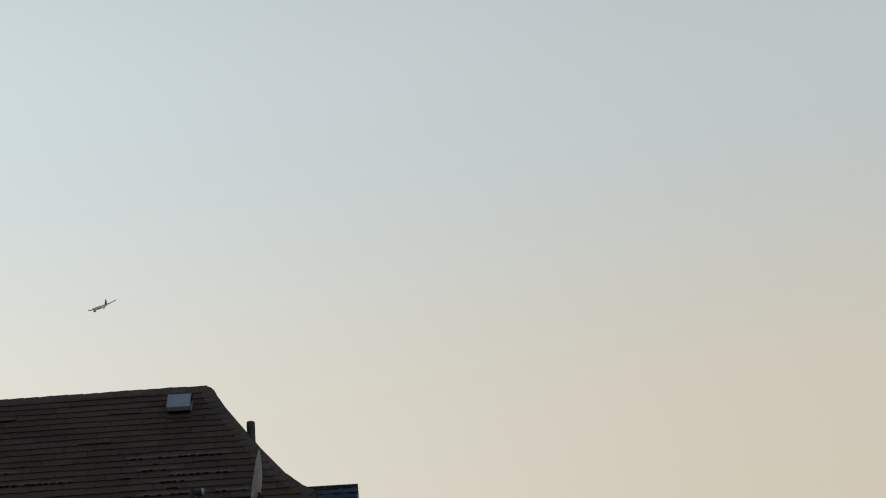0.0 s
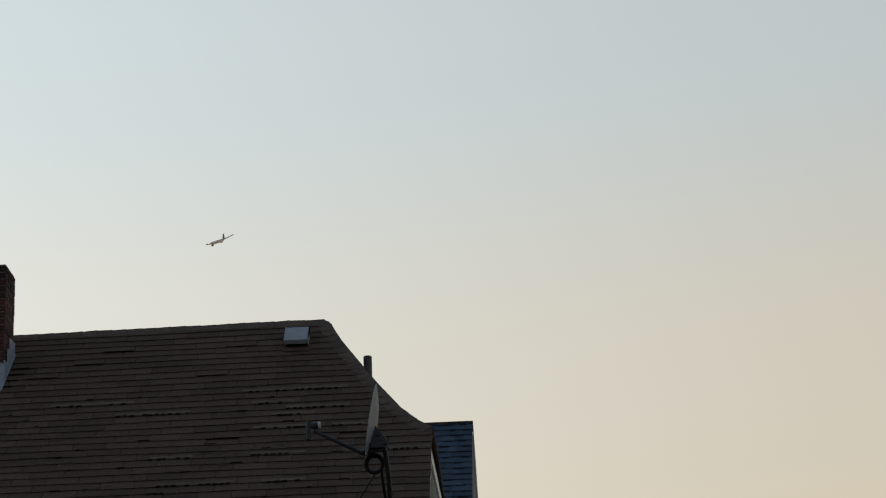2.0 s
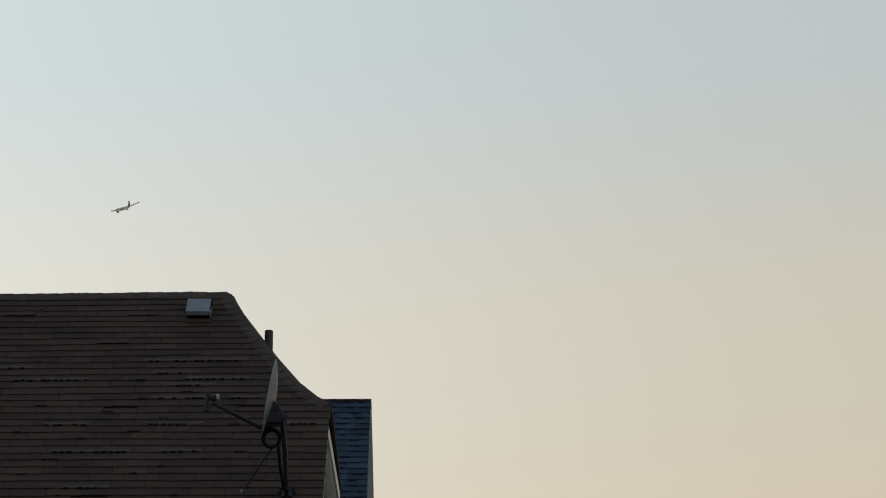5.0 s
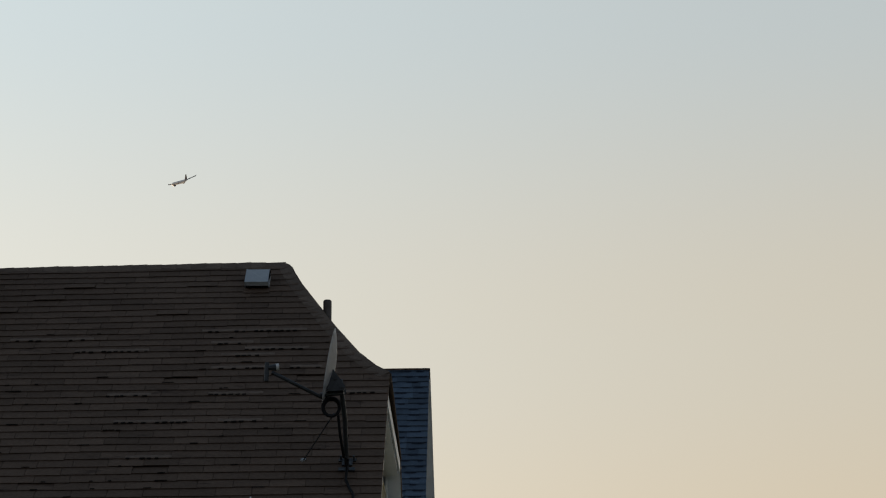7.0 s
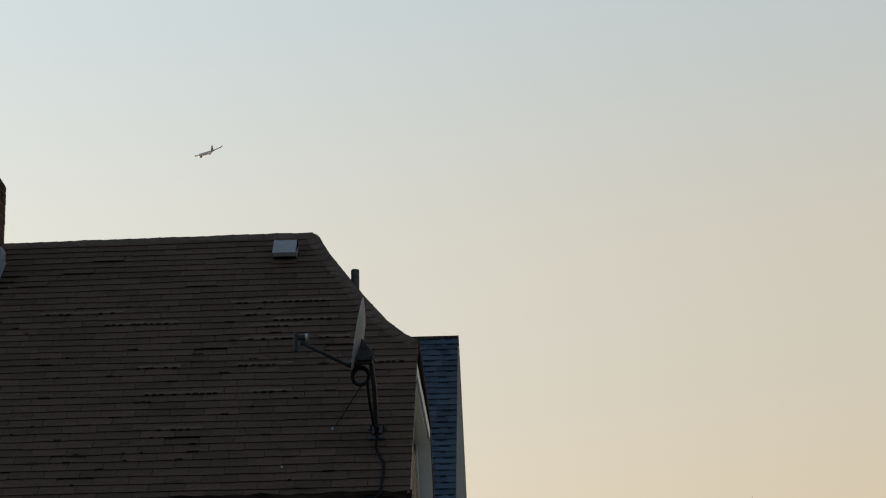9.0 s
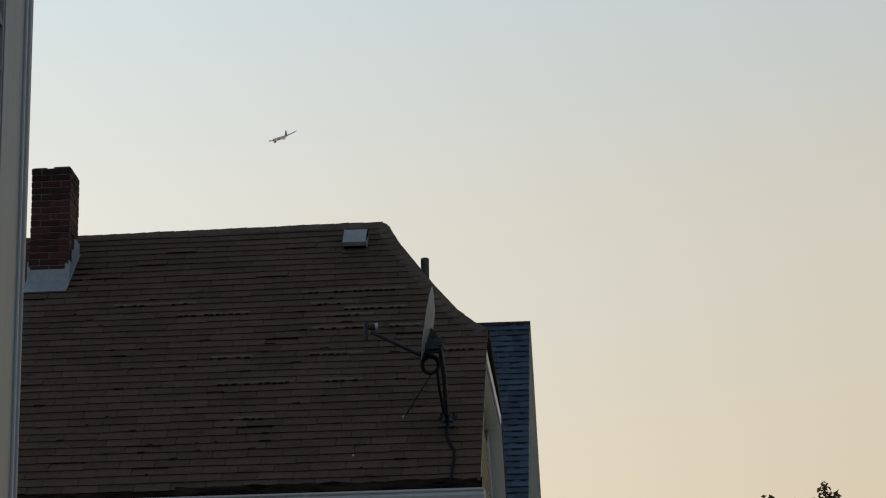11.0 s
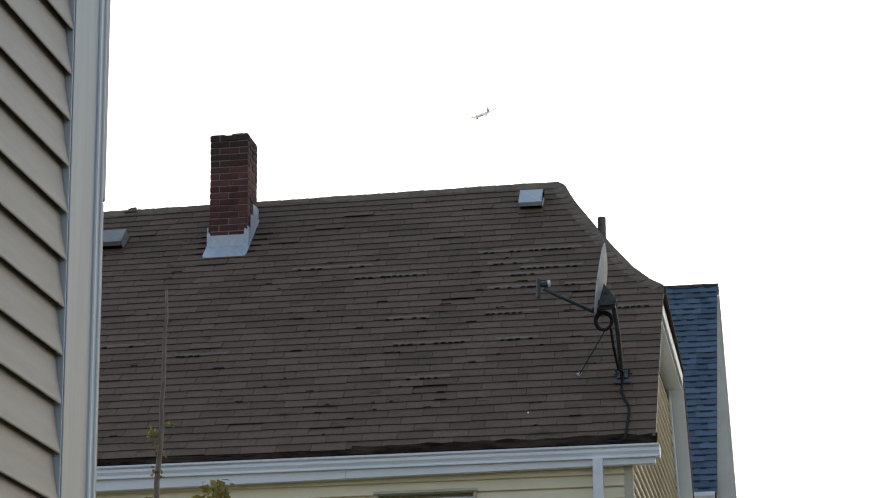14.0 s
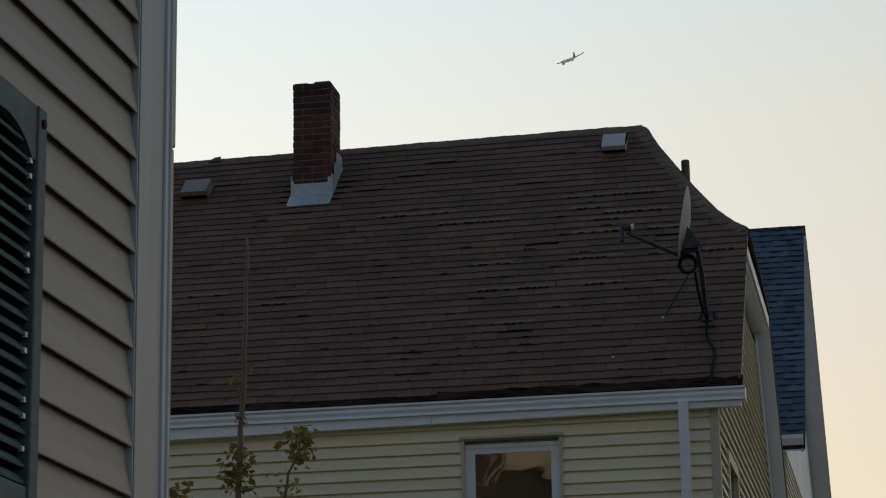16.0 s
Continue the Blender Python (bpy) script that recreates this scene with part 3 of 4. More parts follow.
# roof vents: low slanted hoods on a flange
def roof_vent(xc, yc, w, l, h, material, label):
    up, along = Vector((0, -math.sin(TILT), math.cos(TILT))), Vector((0, math.cos(TILT), math.sin(TILT)))
    o = Vector((xc, yc, slope_z(yc, xc) + 0.006))
    P = lambda a, b, c: o + Vector((a, 0, 0)) + along * b + up * c
    bm = B()
    prism(bm, [P(-w / 2, -l / 2, h * 0.62), P(w / 2, -l / 2, h * 0.62), P(w / 2, -l / 2, h), P(-w / 2, -l / 2, h)], along * 0.012)
    prism(bm, [P(-w / 2, -l / 2, h), P(w / 2, -l / 2, h), P(w / 2, l * 0.42, h * 1.1), P(w / 2, l / 2, 0.02), P(-w / 2, l / 2, 0.02), P(-w / 2, l * 0.42, h * 1.1)], up * 0.006)
    for s in (-1, 1):
        prism(bm, [P(s * w / 2, -l / 2, h), P(s * w / 2, l * 0.42, h * 1.1), P(s * w / 2, l / 2, 0.01), P(s * w / 2, -l * 0.3, 0.01), P(s * w / 2, -l / 2, h * 0.62)], (-s * 0.006, 0, 0))
    hood = part("roof_vent", bm, material, house, label)
    bm = B()
    prism(bm, [P(-w * 0.54, -l * 0.68, 0.008), P(w * 0.54, -l * 0.68, 0.008), P(w * 0.54, l * 0.6, 0.008), P(-w * 0.54, l * 0.6, 0.008)], up * 0.006)
    part("flange", bm, "shingle", hood)
    # black sheet stands in for the shadow under the hood
    bm = B()
    prism(bm, [P(-w * 0.45, -l * 0.34, 0.012), P(w * 0.45, -l * 0.34, 0.012), P(w * 0.45, -l * 0.34, h * 0.9), P(-w * 0.45, -l * 0.34, h * 0.9)], along * 0.01)
    part("screen", bm, "cable", hood)


roof_vent(-1.39, 3.485, 0.235, 0.30, 0.10, "vent", "pale grey sheet-metal roof vent")
roof_vent(-5.66, 3.245, 0.28, 0.29, 0.11, "vent_brown", "brownish sheet-metal roof vent")

# plumbing pipe behind the hip
bm = tube(B(), [(-0.716, 3.72, 7.5), (-0.716, 3.72, 8.272), (-0.716, 3.72, 8.28)], [0.042, 0.042, 0.036], 14)
part("vent_pipe", bm, "pipe", house, "dull upright plumbing vent pipe", smooth=False)

# ---- siding of the brown-roofed house ----
EXPO, PLANK_Z = 0.1007, 0.257


def plank_mesh(material, expo=EXPO, lip=0.0):
    """One clapboard course of unit length along x, its lower edge standing proud towards -y."""
    bm = B()
    ring = [(0, 0.012, 0.012), (0, -0.002, 0.012), (0, -0.011 - lip, -0.001), (0, -0.015 - lip, -0.003), (0, -0.0175 - lip, 0.001), (0, -0.016 - lip, 0.008), (0, -0.003, expo), (0, -0.002, expo + 0.011), (0, 0.012, expo + 0.011)]
    prism(bm, ring, (1, 0, 0))
    return mesh_of("plank", bm, material)


plank = plank_mesh("yellow", lip=0.010)
k = 0
while PLANK_Z + k * EXPO < 5.03:
    z = PLANK_Z + k * EXPO
    spans = [(LEFT_X + 0.3, WALL_X - 0.06)]
    if z + EXPO > WZ0 and z < WZ1:
        spans = [(LEFT_X + 0.3, WX0), (WX1, WALL_X - 0.06)]
    for x0, x1 in spans:
        piece("plank", plank, front_wall, pose(x0, WALL_Y + 0.012, z) @ Matrix.Diagonal((x1 - x0, 1, 1, 1)))
    if z < WZ1 < z + EXPO:                       # the course cut down over the window head
        low = WZ1 + 0.016
        piece("plank", plank, front_wall, pose(WX0, WALL_Y + 0.012, low) @ Matrix.Diagonal((WX1 - WX0, 1, (z + EXPO - low) / EXPO, 1)))
    k += 1
bm = B()                                        # the gable's courses stand well proud over open undersides
prism(bm, [(0, 0.012, 0.022), (0, 0.004, 0.022), (0, -0.032, 0.0), (0, -0.036, -0.001), (0, -0.037, 0.004), (0, -0.004, EXPO), (0, -0.002, EXPO + 0.014), (0, 0.012, EXPO + 0.014)], (1, 0, 0))
plank_side = mesh_of("plank", bm, "cream")
k = 0
while 0.3 + k * EXPO < HIP_Z - 0.25:
    z = PLANK_Z + k * EXPO
    y0 = max(WALL_Y + 0.06, (z + EXPO + 0.15 - EAVE_Z) / SLOPE)
    y1 = BACK_Y - max(WALL_Y, (z + EXPO + 0.15 - EAVE_Z) / SLOPE)
    spans = [(y0, y1)]
    if z + EXPO > GZ0 and z < GZ1:
        spans = [(y0, GY0), (GY1, y1)]
    for a, b in spans:
        if b - a > 0.05:
            piece("plank", plank_side, gable_wall, pose(WALL_X - 0.012, a, z, 0, 0, 90) @ Matrix.Diagonal((b - a, 1, 1, 1)))
    k += 1

# ---- satellite dish on the roof ----
dish = thing("satellite_dish", (-0.33, 0.80, slope_z(0.80)), "weathered pale satellite dish on a bent roof mast", "satellite dish")
DC = Vector((-0.463, 0.30, 6.69))
dn = Vector((-0.98, -0.03, 0.165)).normalized()
du = (Vector((0, 0, 1)) - dn * dn.z).normalized()
dv = dn.cross(du)
bm = B()
rings = []
for i in range(9):
    r = i / 8
    rings.append([bm.verts.new(DC + du * (0.335 * r * math.cos(a)) + dv * (0.29 * r * math.sin(a)) + dn * (0.055 * r * r - 0.055)) for a in [k * math.tau / 36 for k in range(36)]] if i else [bm.verts.new(DC - dn * 0.055)])
for k in range(36):
    bm.faces.new((rings[0][0], rings[1][k], rings[1][(k + 1) % 36]))
for A, C in zip(rings[1:], rings[2:]):
    for k in range(36):
        bm.faces.new((A[k], C[k], C[(k + 1) % 36], A[(k + 1) % 36]))
bmesh.ops.solidify(bm, geom=list(bm.faces), thickness=0.008)
part("reflector", bm, "dish", dish, "pale weathered reflector", smooth=True)
lnb = Vector((-0.928, 0.12, 6.60))
foot = DC - du * 0.27 + dn * 0.02
bm = tube(B(), [foot - dn * 0.1, foot, foot.lerp(lnb, 0.5), lnb], 0.016, 8)
arm = part("feed_arm", bm, "dark", dish, "dark steel feed arm", smooth=True)
bm = tube(B(), [lnb + Vector((-0.045, 0, -0.075)), lnb + Vector((-0.04, 0, 0.085))], 0.02, 10)
tube(bm, [lnb + Vector((-0.04, 0, 0.04)), lnb + Vector((0.035, 0.01, 0.045))], [0.02, 0.03], 10)
part("receiver", bm, "dark", arm, "dark receiver head")
part("receiver_cap", tube(B(), [lnb + Vector((0.035, 0.01, 0.045)), lnb + Vector((0.06, 0.012, 0.048))], [0.03, 0.032], 12), "plastic", arm, "white receiver cap")
bm = B()
back = DC - dn * 0.075
for y0, y1 in ((0.19, 0.202), (0.33, 0.342)):                # two cheek plates joined by cross bolts
    prism(bm, [(x, y0, z) for x, z in ((-0.460, 6.665), (-0.440, 6.665), (-0.395, 6.605), (-0.318, 6.497), (-0.322, 6.458), (-0.372, 6.452), (-0.500, 6.452), (-0.478, 6.56))], (0, y1 - y0, 0))
box(bm, -0.47, -0.35, 0.202, 0.33, 6.47, 6.485)
for x, z in ((-0.345, 6.485), (-0.40, 6.56), (-0.44, 6.635), (-0.47, 6.48)):
    tube(bm, [(x, 0.17, z), (x, 0.365, z)], 0.014, 8)
tube(bm, [(-0.53, 0.24, 6.432), (-0.335, 0.24, 6.447)], 0.02, 8)
part("mount_bracket", bm, "dark", dish, "dark angular mounting bracket")
base = Vector((-0.335, 0.80, slope_z(0.80) + 0.02))
mast_path = [Vector((-0.364, 0.266, 6.57)), Vector((-0.353, 0.30, 6.475)), Vector((-0.331, 0.42, 6.25)), base + Vector((-0.004, -0.06, 0.06)), base]
part("mast", tube(B(), mast_path, 0.021, 10), "dark", dish, "bent dark steel mast", smooth=True)
up, along = Vector((0, -math.sin(TILT), math.cos(TILT))), Vector((0, math.cos(TILT), math.sin(TILT)))
bm = B()
for a, b, w in ((-0.10, -0.05, 0.07), (-0.01, 0.09, 0.045), (0.06, 0.10, 0.075)):
    prism(bm, [base + along * a + Vector((-w, 0, 0)), base + along * a + Vector((w, 0, 0)), base + along * b + Vector((w, 0, 0)), base + along * b + Vector((-w, 0, 0))], up * 0.012)
for s in (-1, 1):
    tube(bm, [base + Vector((s * 0.055, 0, 0)) + along * 0.08, base + Vector((s * 0.055, 0, 0)) + along * 0.08 + up * 0.05], 0.01, 6)
part("foot_plate", bm, "dark", dish, "steel foot plates with bolts")
part("stay_rod", tube(B(), [Vector((-0.42, 0.36, 6.30)), Vector((-0.718, 0.881, slope_z(0.881) + 0.01))], 0.006, 6), "dark", dish, "thin stay rod")
part("stay_foot", tube(B(), [Vector((-0.735, 0.875, slope_z(0.875) + 0.012)), Vector((-0.70, 0.89, slope_z(0.89) + 0.02))], [0.02, 0.012], 8), "vent", dish)
cc = Vector((-0.436, 0.26, 6.325))
bm = B()
for q in range(3):
    ring = [cc + Vector((math.cos(a) * (0.062 + 0.007 * q), -0.012 * q, math.sin(a) * (0.068 + 0.007 * q))) for a in [k * math.tau / 24 for k in range(24)]]
    tube(bm, ring, 0.010, 6, closed=True)
part("cable_coil", bm, "cable", dish, "coil of black cable", smooth=True)
run = [cc + Vector((0.055, 0.03, -0.06)), Vector((-0.372, 0.40, 6.13)), Vector((-0.352, 0.60, 5.98)), base + Vector((0.012, -0.09, 0.03))]
for k, (x, y) in enumerate(((-0.335, 0.62), (-0.30, 0.52), (-0.262, 0.44), (-0.255, 0.34), (-0.262, 0.24), (-0.268, 0.14), (-0.275, 0.05), (-0.30, 0.02), (-0.42, 0.015))):
    run.append(Vector((x, y, slope_z(y) + 0.022)))
part("cable", tube(B(), run, 0.013, 6), "cable", dish, "loose black cable down to the gutter", smooth=True)

# ---- blue-roofed house behind ----
BX, BE_Y, BE_Z, BR_Y, BR_Z = -0.006, 11.808, 6.850, 15.213, 10.572
blue = thing("house", (BX - 5, BR_Y, 0), "house with a blue shingled roof behind the brown one", "house")
FB_Y, FB_Z, FE_Y, FE_Z = BR_Y + 1.9, BR_Z - 0.25, BR_Y + 6.6, BR_Z - 3.3
MID = ((BR_Y + FB_Y) / 2, BR_Z + 0.28)
BL = BX - 10.0
ring = [(BE_Y, BE_Z), (BR_Y, BR_Z), MID, (FB_Y, FB_Z), (FE_Y, FE_Z)]
slopes = []
for (y0, z0), (y1, z1) in zip(ring, ring[1:]):
    bm = B()
    prism(bm, [(BL, y0, z0), (BX, y0, z0), (BX, y1, z1), (BL, y1, z1)], (0, 0, -0.16))
    slopes.append(part("roof_slope", bm, "roofing", blue))
blue_roof = slopes[0]
bslope = (BR_Z - BE_Z) / (BR_Y - BE_Y)
btilt = math.atan(bslope)
blen = math.hypot(BR_Z - BE_Z, BR_Y - BE_Y)
rows, cb = int(blen / 0.143), 0.143
verts, faces = [], []
for i in range(rows + 1):
    right_x = BX + 0.012
    while right_x > BX - 2.6:
        w = rr.choice((0.12, 0.17, 0.22, 0.28)) * 1.05
        h = rr.choice((0.012, 0.015, 0.018, 0.024))
        s0, s1 = i * cb - (0.0 if h < 0.02 else 0.02), min(i * cb + cb * 1.05, blen)
        p = len(verts)
        for s, c in ((s0, h), (s1, 0.002)):
            for xx in (right_x, right_x - w + 0.001):
                for cc2 in (c, -0.004):
                    verts.append((xx, BE_Y + s * math.cos(btilt) - cc2 * math.sin(btilt), BE_Z + s * math.sin(btilt) + cc2 * math.cos(btilt)))
        faces += [(p, p + 2, p + 6, p + 4), (p, p + 1, p + 3, p + 2), (p, p + 4, p + 5, p + 1), (p + 2, p + 3, p + 7, p + 6)]
        right_x -= w
me = bpy.data.meshes.new("blue_shingles")
me.from_pydata(verts, [], faces)
me.materials.append(M["blue"])
tagged(attach(new("shingles", me), blue_roof), "blue laminated shingles in ragged courses", kind="stuff")
# dark bands paint the lens-shaped shadows under the course edges
bm = B()
for i in range(rows):
    x = BX - rr.uniform(0.0, 0.14)
    while x > BX - 2.6:
        w = rr.uniform(0.08, 0.19)
        if x < BX - 0.005:
            s0 = i * cb + cb + rr.uniform(-0.034, -0.028)
            ring2 = [(x - w, s0 + 0.006), (x - w * 0.8, s0), (x - w * 0.2, s0), (x, s0 + 0.006), (x - w * 0.15, s0 + 0.030), (x - w * 0.85, s0 + 0.030)]
            prism(bm, [(xx, BE_Y + q * math.cos(btilt) - 0.014 * math.sin(btilt), BE_Z + q * math.sin(btilt) + 0.014 * math.cos(btilt)) for xx, q in ring2], (0, -0.003 * math.sin(btilt), 0.003 * math.cos(btilt)))
        x -= w + rr.uniform(0.06, 0.2)
tagged(part("granule_band", bm, "blue_shadow", blue_roof, "dark granule bands painting the shadows under the shingle courses"), kind="stuff")
bm = B()
for k in range(16):
    x1 = BX + 0.01 - k * 0.17
    box(bm, x1 - 0.19, x1, BR_Y - 0.03, BR_Y + 0.12, BR_Z - 0.005, BR_Z + 0.012 + rr.uniform(0, 0.012))
part("break_cap", bm, "shingle", blue, "row of cap shingles on the roof break")
bm = B()
prism(bm, [(BL, BE_Y - 0.09, BE_Z + 0.02), (BL, BE_Y - 0.09, BE_Z - 0.03), (BL, BE_Y - 0.04, BE_Z - 0.11), (BL, BE_Y + 0.04, BE_Z - 0.11), (BL, BE_Y + 0.04, BE_Z - 0.02)], (BX - BL - 0.02, 0, 0))
part("gutter", bm, "white", blue, "white gutter")
bm = B()
for (y0, z0), (y1, z1) in zip(ring, ring[1:]):
    prism(bm, [(BX - 0.05, y0, z0 - 0.03), (BX - 0.05, y1, z1 - 0.03), (BX - 0.05, y1, z1 - 0.2), (BX - 0.05, y0, z0 - 0.2)], (0.025, 0, 0))
part("rake_board", bm, "white", blue, "white rake boards")
bm = B()
for (y0, z0), (y1, z1) in zip(ring, ring[1:]):
    prism(bm, [(BX - 0.3, y0, z0 - 0.17), (BX, y0, z0 - 0.17), (BX, y1, z1 - 0.17), (BX - 0.3, y1, z1 - 0.17)], (0, 0, -0.015))
part("soffit", bm, "soffit", blue, "white soffit under the gable edge")
bm = B()
wall = [(BE_Y + 0.35, 0), (FE_Y - 0.3, 0), (FE_Y - 0.3, FE_Z + 0.0), (FB_Y, FB_Z - 0.19), (MID[0], MID[1] - 0.19), (BR_Y, BR_Z - 0.19), (BE_Y + 0.35, BE_Z + 0.1)]
prism(bm, [(BX - 0.3, y, z) for y, z in wall], (-0.15, 0, 0))
box(bm, BL, BX - 0.45, BE_Y + 0.35, BE_Y + 0.5, 0, BE_Z - 0.05)
bgable = part("gable_wall", bm, "soffit", blue)
k = 0
plank_pale = plank_mesh("cream", lip=0.007)
while 3.6 + k * EXPO < BE_Z - 0.1:
    z = 3.6 + k * EXPO
    piece("plank", plank_pale, bgable, pose(BX - 0.29, BE_Y + 0.35, z, 0, 0, 90) @ Matrix.Diagonal((FE_Y - BE_Y - 0.65, 1, 1, 1)))
    k += 1

# ---- near grey house ----
NX, NY, PY = -0.274, -14.963, -14.728           # wall face, end of the siding, far edge of the corner post
NTOP = 6.4
near = thing("house", (NX - 3, NY - 3, 0), "grey vinyl-sided house wall close to the camera", "house")
bm = box(B(), NX - 0.2, NX - 0.012, -24.0, PY - 0.03, 0, NTOP)
box(bm, NX - 6.0, NX - 0.2, PY - 0.2, PY - 0.03, 0, NTOP)
box(bm, NX - 6.0, NX - 0.012, -24.0, -23.8, 0, NTOP)
nwall = part("side_wall", bm, "interior", near)
bm = box(B(), NX - 6.2, NX + 0.4, -24.2, PY + 0.35, NTOP, NTOP + 0.15)
part("roof", bm, "roofing", near)
NEXPO, NZ0 = 0.10129, 2.0581
bm = B()
prism(bm, [(0, 0.012, 0.020), (0, 0.004, 0.020), (0, -0.0135, 0.0), (0, -0.0160, -0.001), (0, -0.0172, 0.002), (0, -0.0150, 0.016), (0, -0.009, 0.05), (0, -0.002, NEXPO), (0, -0.001, NEXPO + 0.014), (0, 0.012, NEXPO + 0.014)], (1, 0, 0))
near_plank = mesh_of("plank", bm, "grey")
k = -17
while NZ0 + k * NEXPO < NTOP - 0.05:
    z = NZ0 + k * NEXPO
    piece("plank", near_plank, nwall, pose(NX - 0.008, -23.8, z, 0, 0, 90) @ Matrix.Diagonal((NY + 23.8 - 0.004 + rr.uniform(-0.003, 0.0), 1, 1, 1)))
    k += 1
# corner post: broad face, rounded pale edge, thin back strip
w = PY - NY
bm = B()
box(bm, NX - 0.03, NX + 0.012, NY, NY + w * 0.71, 0.1, NTOP, 0.003)
post = part("corner_post", bm, "post", near, "slate grey fluted vinyl corner post")
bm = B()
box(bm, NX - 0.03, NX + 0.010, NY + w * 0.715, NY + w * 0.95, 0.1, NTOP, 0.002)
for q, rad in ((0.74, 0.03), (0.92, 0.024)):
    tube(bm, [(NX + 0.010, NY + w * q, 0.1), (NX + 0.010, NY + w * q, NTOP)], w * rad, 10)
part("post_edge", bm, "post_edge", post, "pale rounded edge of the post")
# pale colour paints the lit edge of the channel
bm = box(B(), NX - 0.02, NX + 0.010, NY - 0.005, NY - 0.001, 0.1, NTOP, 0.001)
part("siding_channel", bm, "post_edge", post, "thin channel where the siding ends, its lit edge painted pale")
bm = box(B(), NX - 0.06, NX + 0.003, NY + w * 0.96, PY + 0.036, 0.1, 2.87, 0.004)
box(bm, NX - 0.06, NX + 0.005, NY + w * 0.96, PY + 0.040, 2.874, NTOP, 0.004)
part("back_strip", bm, "beige", post, "narrow beige strip behind the post")

wire = [Vector((NX + 0.014, -15.501 - 0.01 + 0.055 * min(k, 5) / 5 + 0.004 * math.sin(k * 2), 3.30 - 0.018 * k)) for k in range(9)]
part("loose_wire", tube(B(), wire, 0.0022, 5), "cable", near, "thin loose wire hanging on the siding")

# shutter
SY1, SZ1 = -15.575, 2.676
SY0, SZ0 = SY1 - 0.40, SZ1 - 1.42
SXO = NX + 0.006
shutter = thing("window_shutter", (SXO, (SY0 + SY1) / 2, SZ0), "dark green-grey louvred shutter with an arched top rail", "shutter")
bm = B()
box(bm, SXO, SXO + 0.032, SY1 - 0.045, SY1, SZ0, SZ1, 0.004)
part("stile", bm, "shutter", shutter)
part("stile", box(B(), SXO, SXO + 0.032, SY0, SY0 + 0.045, SZ0, SZ1, 0.004), "shutter", shutter)
arch = [(SY0 + 0.045, SZ1 - 0.002), (SY1 - 0.045, SZ1 - 0.002)]
for i in range(17):
    f = i / 16
    y = SY1 - 0.045 - f * (SY1 - SY0 - 0.09)
    arch.append((y, SZ1 - 0.105 + 0.05 * max(0.0, math.sin(math.pi * min(max((f - 0.08) / 0.84, 0), 1))) ** 0.6))
part("top_rail", prism(B(), [(SXO + 0.002, y, z) for y, z in arch], (0.026, 0, 0)), "shutter", shutter, "arched top rail")
MIDZ = SZ1 - 0.70
part("middle_rail", box(B(), SXO + 0.002, SXO + 0.028, SY0 + 0.045, SY1 - 0.045, MIDZ - 0.08, MIDZ, 0.003), "shutter", shutter)
part("bottom_rail", box(B(), SXO + 0.002, SXO + 0.028, SY0 + 0.045, SY1 - 0.045, SZ0, SZ0 + 0.08, 0.003), "shutter", shutter)
# black sheet stands in for the shade between the slats
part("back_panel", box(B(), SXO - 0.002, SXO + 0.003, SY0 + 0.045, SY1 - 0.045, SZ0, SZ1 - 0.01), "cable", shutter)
bm = B()
wl = SY1 - SY0 - 0.09
prism(bm, [(0.004, 0, 0.018), (0.008, 0, 0.021), (0.024, 0, 0.004), (0.023, 0, 0.0), (0.019, 0, 0.0)], (0, wl, 0))
slat = mesh_of("slat", bm, "shutter")
for lo, hi in ((MIDZ, SZ1 - 0.055), (SZ0 + 0.08, MIDZ - 0.08)):
    z = lo + 0.004
    while z < hi - 0.015:
        piece("slat", slat, shutter, pose(SXO, SY0 + 0.045, z))
        z += 0.0292
bm = tube(B(), [(SXO + 0.03, SY1 - 0.022, SZ1 - 0.03), (SXO + 0.036, SY1 - 0.022, SZ1 - 0.03)], 0.009, 10)
part("screw", bm, "cable", shutter, "dark fixing screw")
rs = random.Random(9)
# small white nubs at the ends of some slats
for z in [MIDZ + 0.0292 * q for q in (2, 4, 5, 8, 9, 13, 14, 17, 19, 20)]:
    part("clip", box(B(), SXO + 0.018, SXO + 0.026, SY1 - 0.064 - rs.uniform(0, 0.004), SY1 - 0.056, z + 0.002, z + 0.011), "plastic", shutter)


# ---- saplings and trees ----
def leaf(bm, at, size, r):
    """A folded pointed leaf."""
    d = Vector((r.uniform(-1, 1), r.uniform(-1, 1), r.uniform(-1.2, 0.35))).normalized()
    s = d.cross(Vector((r.uniform(-1, 1), r.uniform(-1, 1), r.uniform(-1, 1)))).normalized()
    n = d.cross(s)
    a, b, c = bm.verts.new(at), bm.verts.new(at + d * size * 0.5 + s * size * 0.3 + n * size * 0.08), bm.verts.new(at + d * size - n * size * 0.12)
    e, m = bm.verts.new(at + d * size * 0.5 - s * size * 0.3 + n * size * 0.08), bm.verts.new(at + d * size * 0.5 - n * size * 0.03)
    bm.faces.new((a, b, m))
    bm.faces.new((b, c, m))
    bm.faces.new((c, e, m))
    bm.faces.new((e, a, m))


def clump(bm, at, spread, count, size, r):
    for _ in range(count):
        p = Vector(at) + Vector([max(-1.5, min(1.5, r.gauss(0, 1))) * spread for _ in range(3)])
        leaf(bm, p, size * r.uniform(0.6, 1.3), r)


